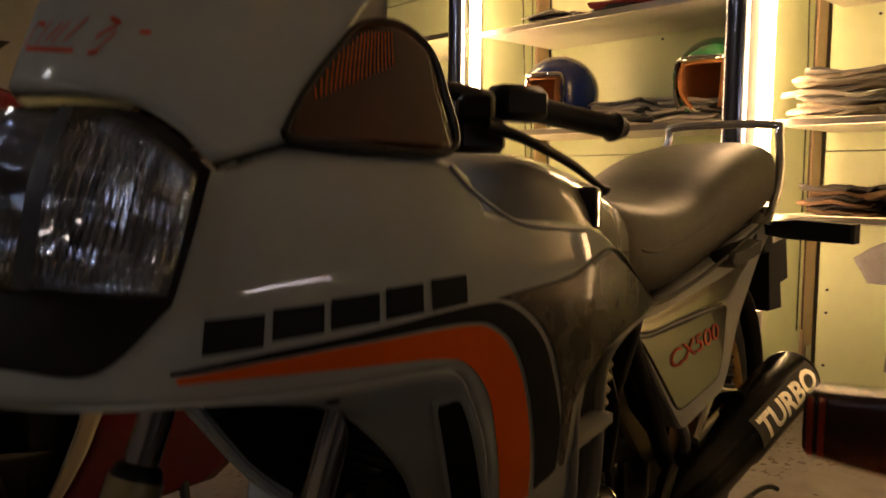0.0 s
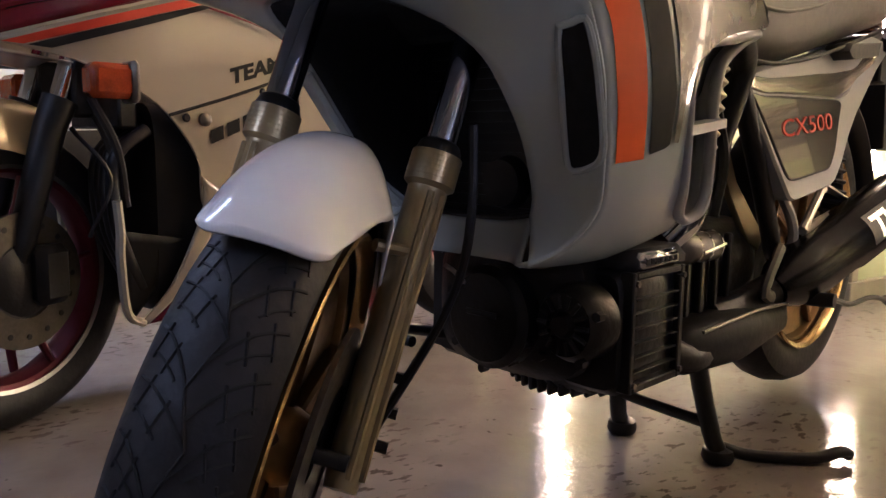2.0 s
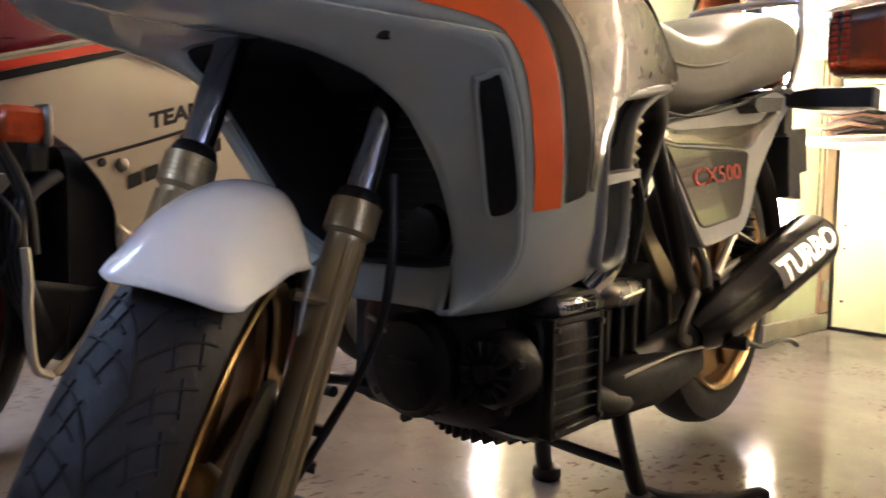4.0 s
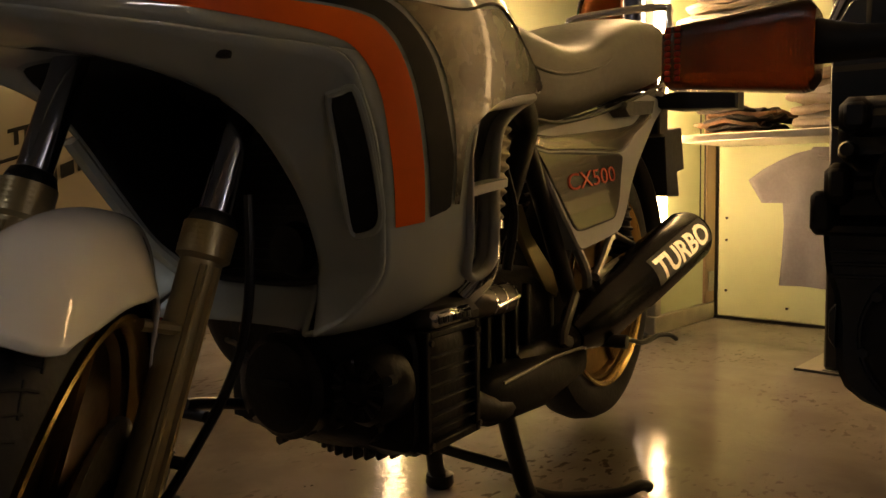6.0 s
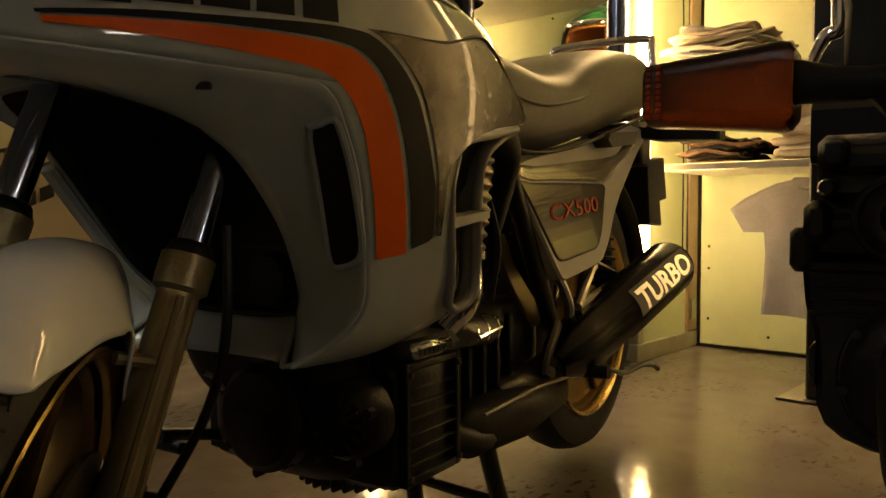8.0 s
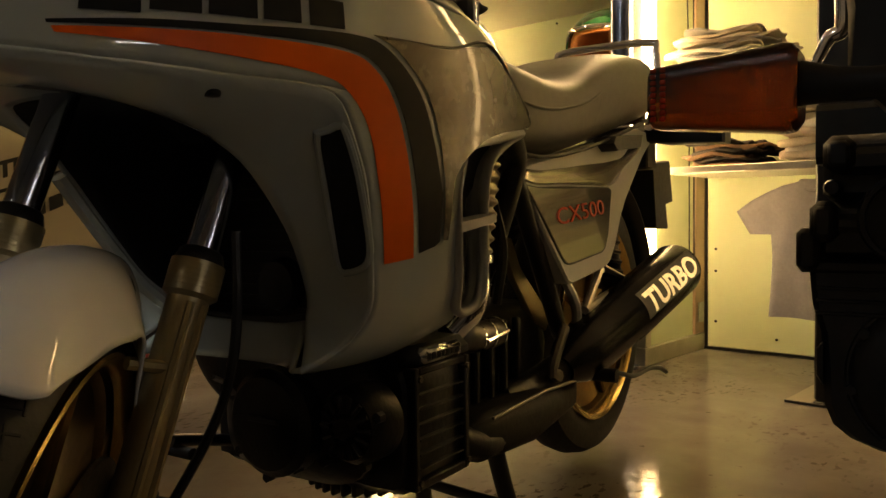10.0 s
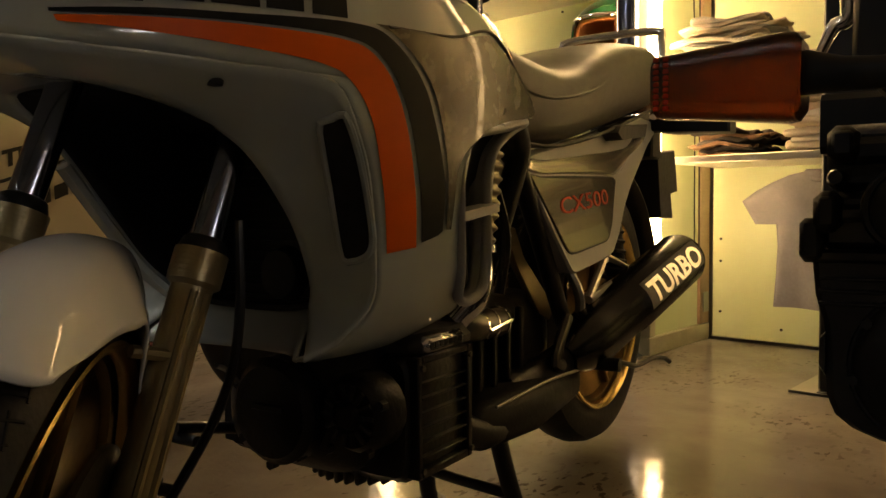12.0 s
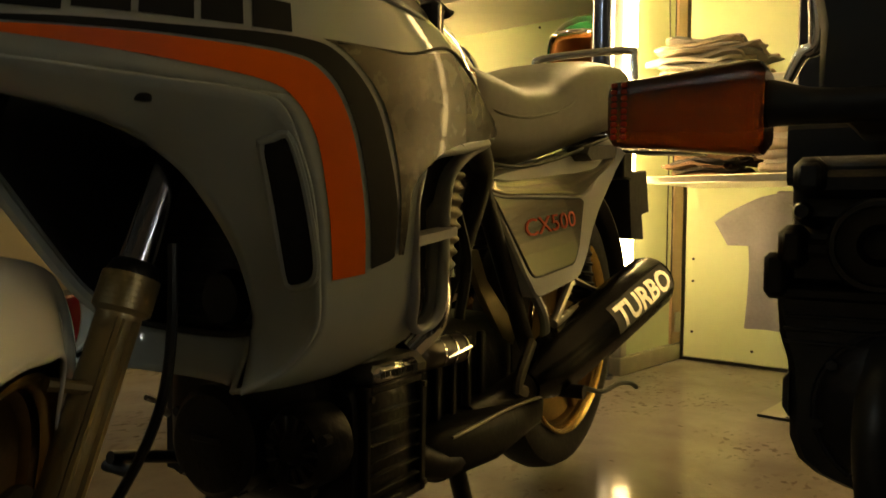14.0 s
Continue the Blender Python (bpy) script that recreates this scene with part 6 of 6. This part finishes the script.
for k in (1, -1):
    for x0, x1, z0, z1 in ((0.264, 0.296, 0.657, 0.697), (0.280, 0.309, 0.581, 0.627)):
        plug = part("end_plug", box(min(k * x0, k * x1), max(k * x0, k * x1), -0.026, 0.02, z0, z1, 0.009), ENGINE, E3)
        part("plug_rim", box(min(k * (x0 + 0.005), k * (x1 - 0.005)), max(k * (x0 + 0.005), k * (x1 - 0.005)), -0.029, -0.020, z0 + 0.006, z1 - 0.006, 0.004), SATIN, plug)
    part("oil_union", lathe([(0.0, -0.020), (0.007, -0.020), (0.0095, -0.014), (0.0095, 0.010)], 12, "y", (k * 0.287, 0.0, 0.641)), SATIN, E3)
    part("side_lug", box(min(k * 0.300, k * 0.324), max(k * 0.300, k * 0.324), -0.012, 0.03, 0.549, 0.597, 0.006), ENGINE, E3)
    part("case_step", prism([(k * 0.296, 0.470), (k * 0.303, 0.462), (k * 0.303, 0.43), (k * 0.296, 0.42)], 0.0, 0.10, "y", 0.002), ENGINE, E3)
    cc = part("clutch_cover", lathe([(0.0, -0.022), (0.05, -0.020), (0.070, -0.014), (0.082, -0.004), (0.088, 0.006), (0.088, 0.02)], 44, "y", (k * 0.186, 0.0, 0.436)), ENGINE, E3, "round clutch cover")
    part("cover_edge", lathe([(0.0872, -0.001), (0.0886, -0.0025), (0.0892, 0.001)], 44, "y", (k * 0.186, 0.0, 0.436), closed=True), DARKSTEEL, cc, "thin bright edge ring")
    for i in range(8):
        a = 2 * math.pi * i / 8 + 0.2
        part("cover_bolt", lathe([(0.0, -0.012), (0.006, -0.012), (0.006, 0.004)], 6, "y", (k * 0.186 + 0.083 * math.cos(a), 0.0, 0.436 + 0.083 * math.sin(a))), SATIN, cc)
    rg = part("clutch_ring", lathe([(0.040, -0.034), (0.0445, -0.034), (0.0475, -0.026), (0.0475, -0.004), (0.040, -0.004)], 40, "y", (k * 0.214, -0.005, 0.607), closed=True), SATIN, E3, "round ribbed cover ring")
    part("ring_face", lathe([(0.0, -0.012), (0.014, -0.018), (0.024, -0.010), (0.041, -0.012)], 32, "y", (k * 0.214, -0.004, 0.607)), ENGINE, rg)
    part("fork_leg", tube([(k * 0.09, -0.40, 0.31), (k * 0.09, -0.28, 0.62), (k * 0.09, -0.18, 0.86), (k * 0.09, -0.14, 0.98)], [0.028, 0.027, 0.019, 0.019], 14), SATIN, dark)
    part("handlebar", tube([(k * 0.05, -0.12, 0.99), (k * 0.20, -0.14, 1.03), (k * 0.34, -0.06, 1.02)], 0.012, 10, 16), CHROME, dark)
    part("grip", tube([(k * 0.25, -0.11, 1.026), (k * 0.36, -0.05, 1.018)], 0.016, 10), RUBBER, dark)
    part("mirror_arm", tube([(k * 0.306, 0.0, 0.780), (k * 0.293, 0.0, 0.806), (k * 0.281, 0.0, 0.812), (k * 0.277, 0.0, 0.832), (k * 0.281, 0.0, 0.90)], [0.006, 0.008, 0.009, 0.011, 0.010], 10, 30), CHROME, dark, "chrome bracket")
    part("frame_tube", tube([(k * 0.14, 0.02, 0.82), (k * 0.20, 0.06, 0.60), (k * 0.20, 0.10, 0.30), (k * 0.18, 0.5, 0.26)], 0.018, 10, 24), BLACK, dark)
    part("side_ridge", box(k * 0.215, k * 0.272, -0.016, 0.03, 0.655, 0.684, 0.008), ENGINE, E3)
    part("side_ridge", box(k * 0.225, k * 0.290, -0.014, 0.03, 0.592, 0.612, 0.006), ENGINE, E3)
    part("fork_shroud", prism([(k * 0.262, 0.745), (k * 0.262, 0.80), (k * 0.272, 0.86), (k * 0.268, 1.0), (k * 0.06, 1.0), (k * 0.06, 0.70), (k * 0.23, 0.71)], -0.14, -0.03, "y", 0.008), BLACK, dark, "black fork shroud")
    part("upper_case", box(k * 0.225, k * 0.305, 0.06, 0.20, 0.672, 0.742, 0.008), BLACK, dark)
    part("header_pipe", tube([(k * 0.20, 0.0, 0.50), (k * 0.21, -0.07, 0.44), (k * 0.20, -0.05, 0.33), (k * 0.17, 0.10, 0.27), (k * 0.17, 0.6, 0.25), (k * 0.19, 1.1, 0.30)], 0.022, 12, 40), SATIN, dark)
for i in range(3):
    part("cooling_fin", box(-0.304, 0.304, -0.004, 0.34, 0.500 + 0.014 * i, 0.504 + 0.014 * i, 0.001), ENGINE, E3)
part("headlamp", lathe([(0.0, -0.10), (0.07, -0.09), (0.085, -0.06), (0.08, 0.0), (0.04, 0.06)], 28, "y", (0, -0.22, 0.84)), SATIN, dark, "round headlamp")
part("fuel_tank", hull([(-0.05, 0.08, 0.78, 0.92), (0.05, 0.15, 0.76, 0.97), (0.30, 0.15, 0.77, 0.97), (0.48, 0.08, 0.78, 0.9)], 24, 2.6), BLACK, dark, angle=60)
part("seat", hull([(0.46, 0.10, 0.76, 0.84), (0.60, 0.14, 0.74, 0.84), (1.0, 0.13, 0.76, 0.87), (1.1, 0.08, 0.78, 0.85)], 20, 3), SEATVINYL, dark, angle=60)
wheel("front_wheel", dark, (0, -0.42, 0.31), 0.31, 0.10, 0.225, SATIN, 5, None, True, 0)
wheel("rear_wheel", dark, (0, 1.0, 0.31), 0.31, 0.12, 0.215, SATIN, 5, disc=False)
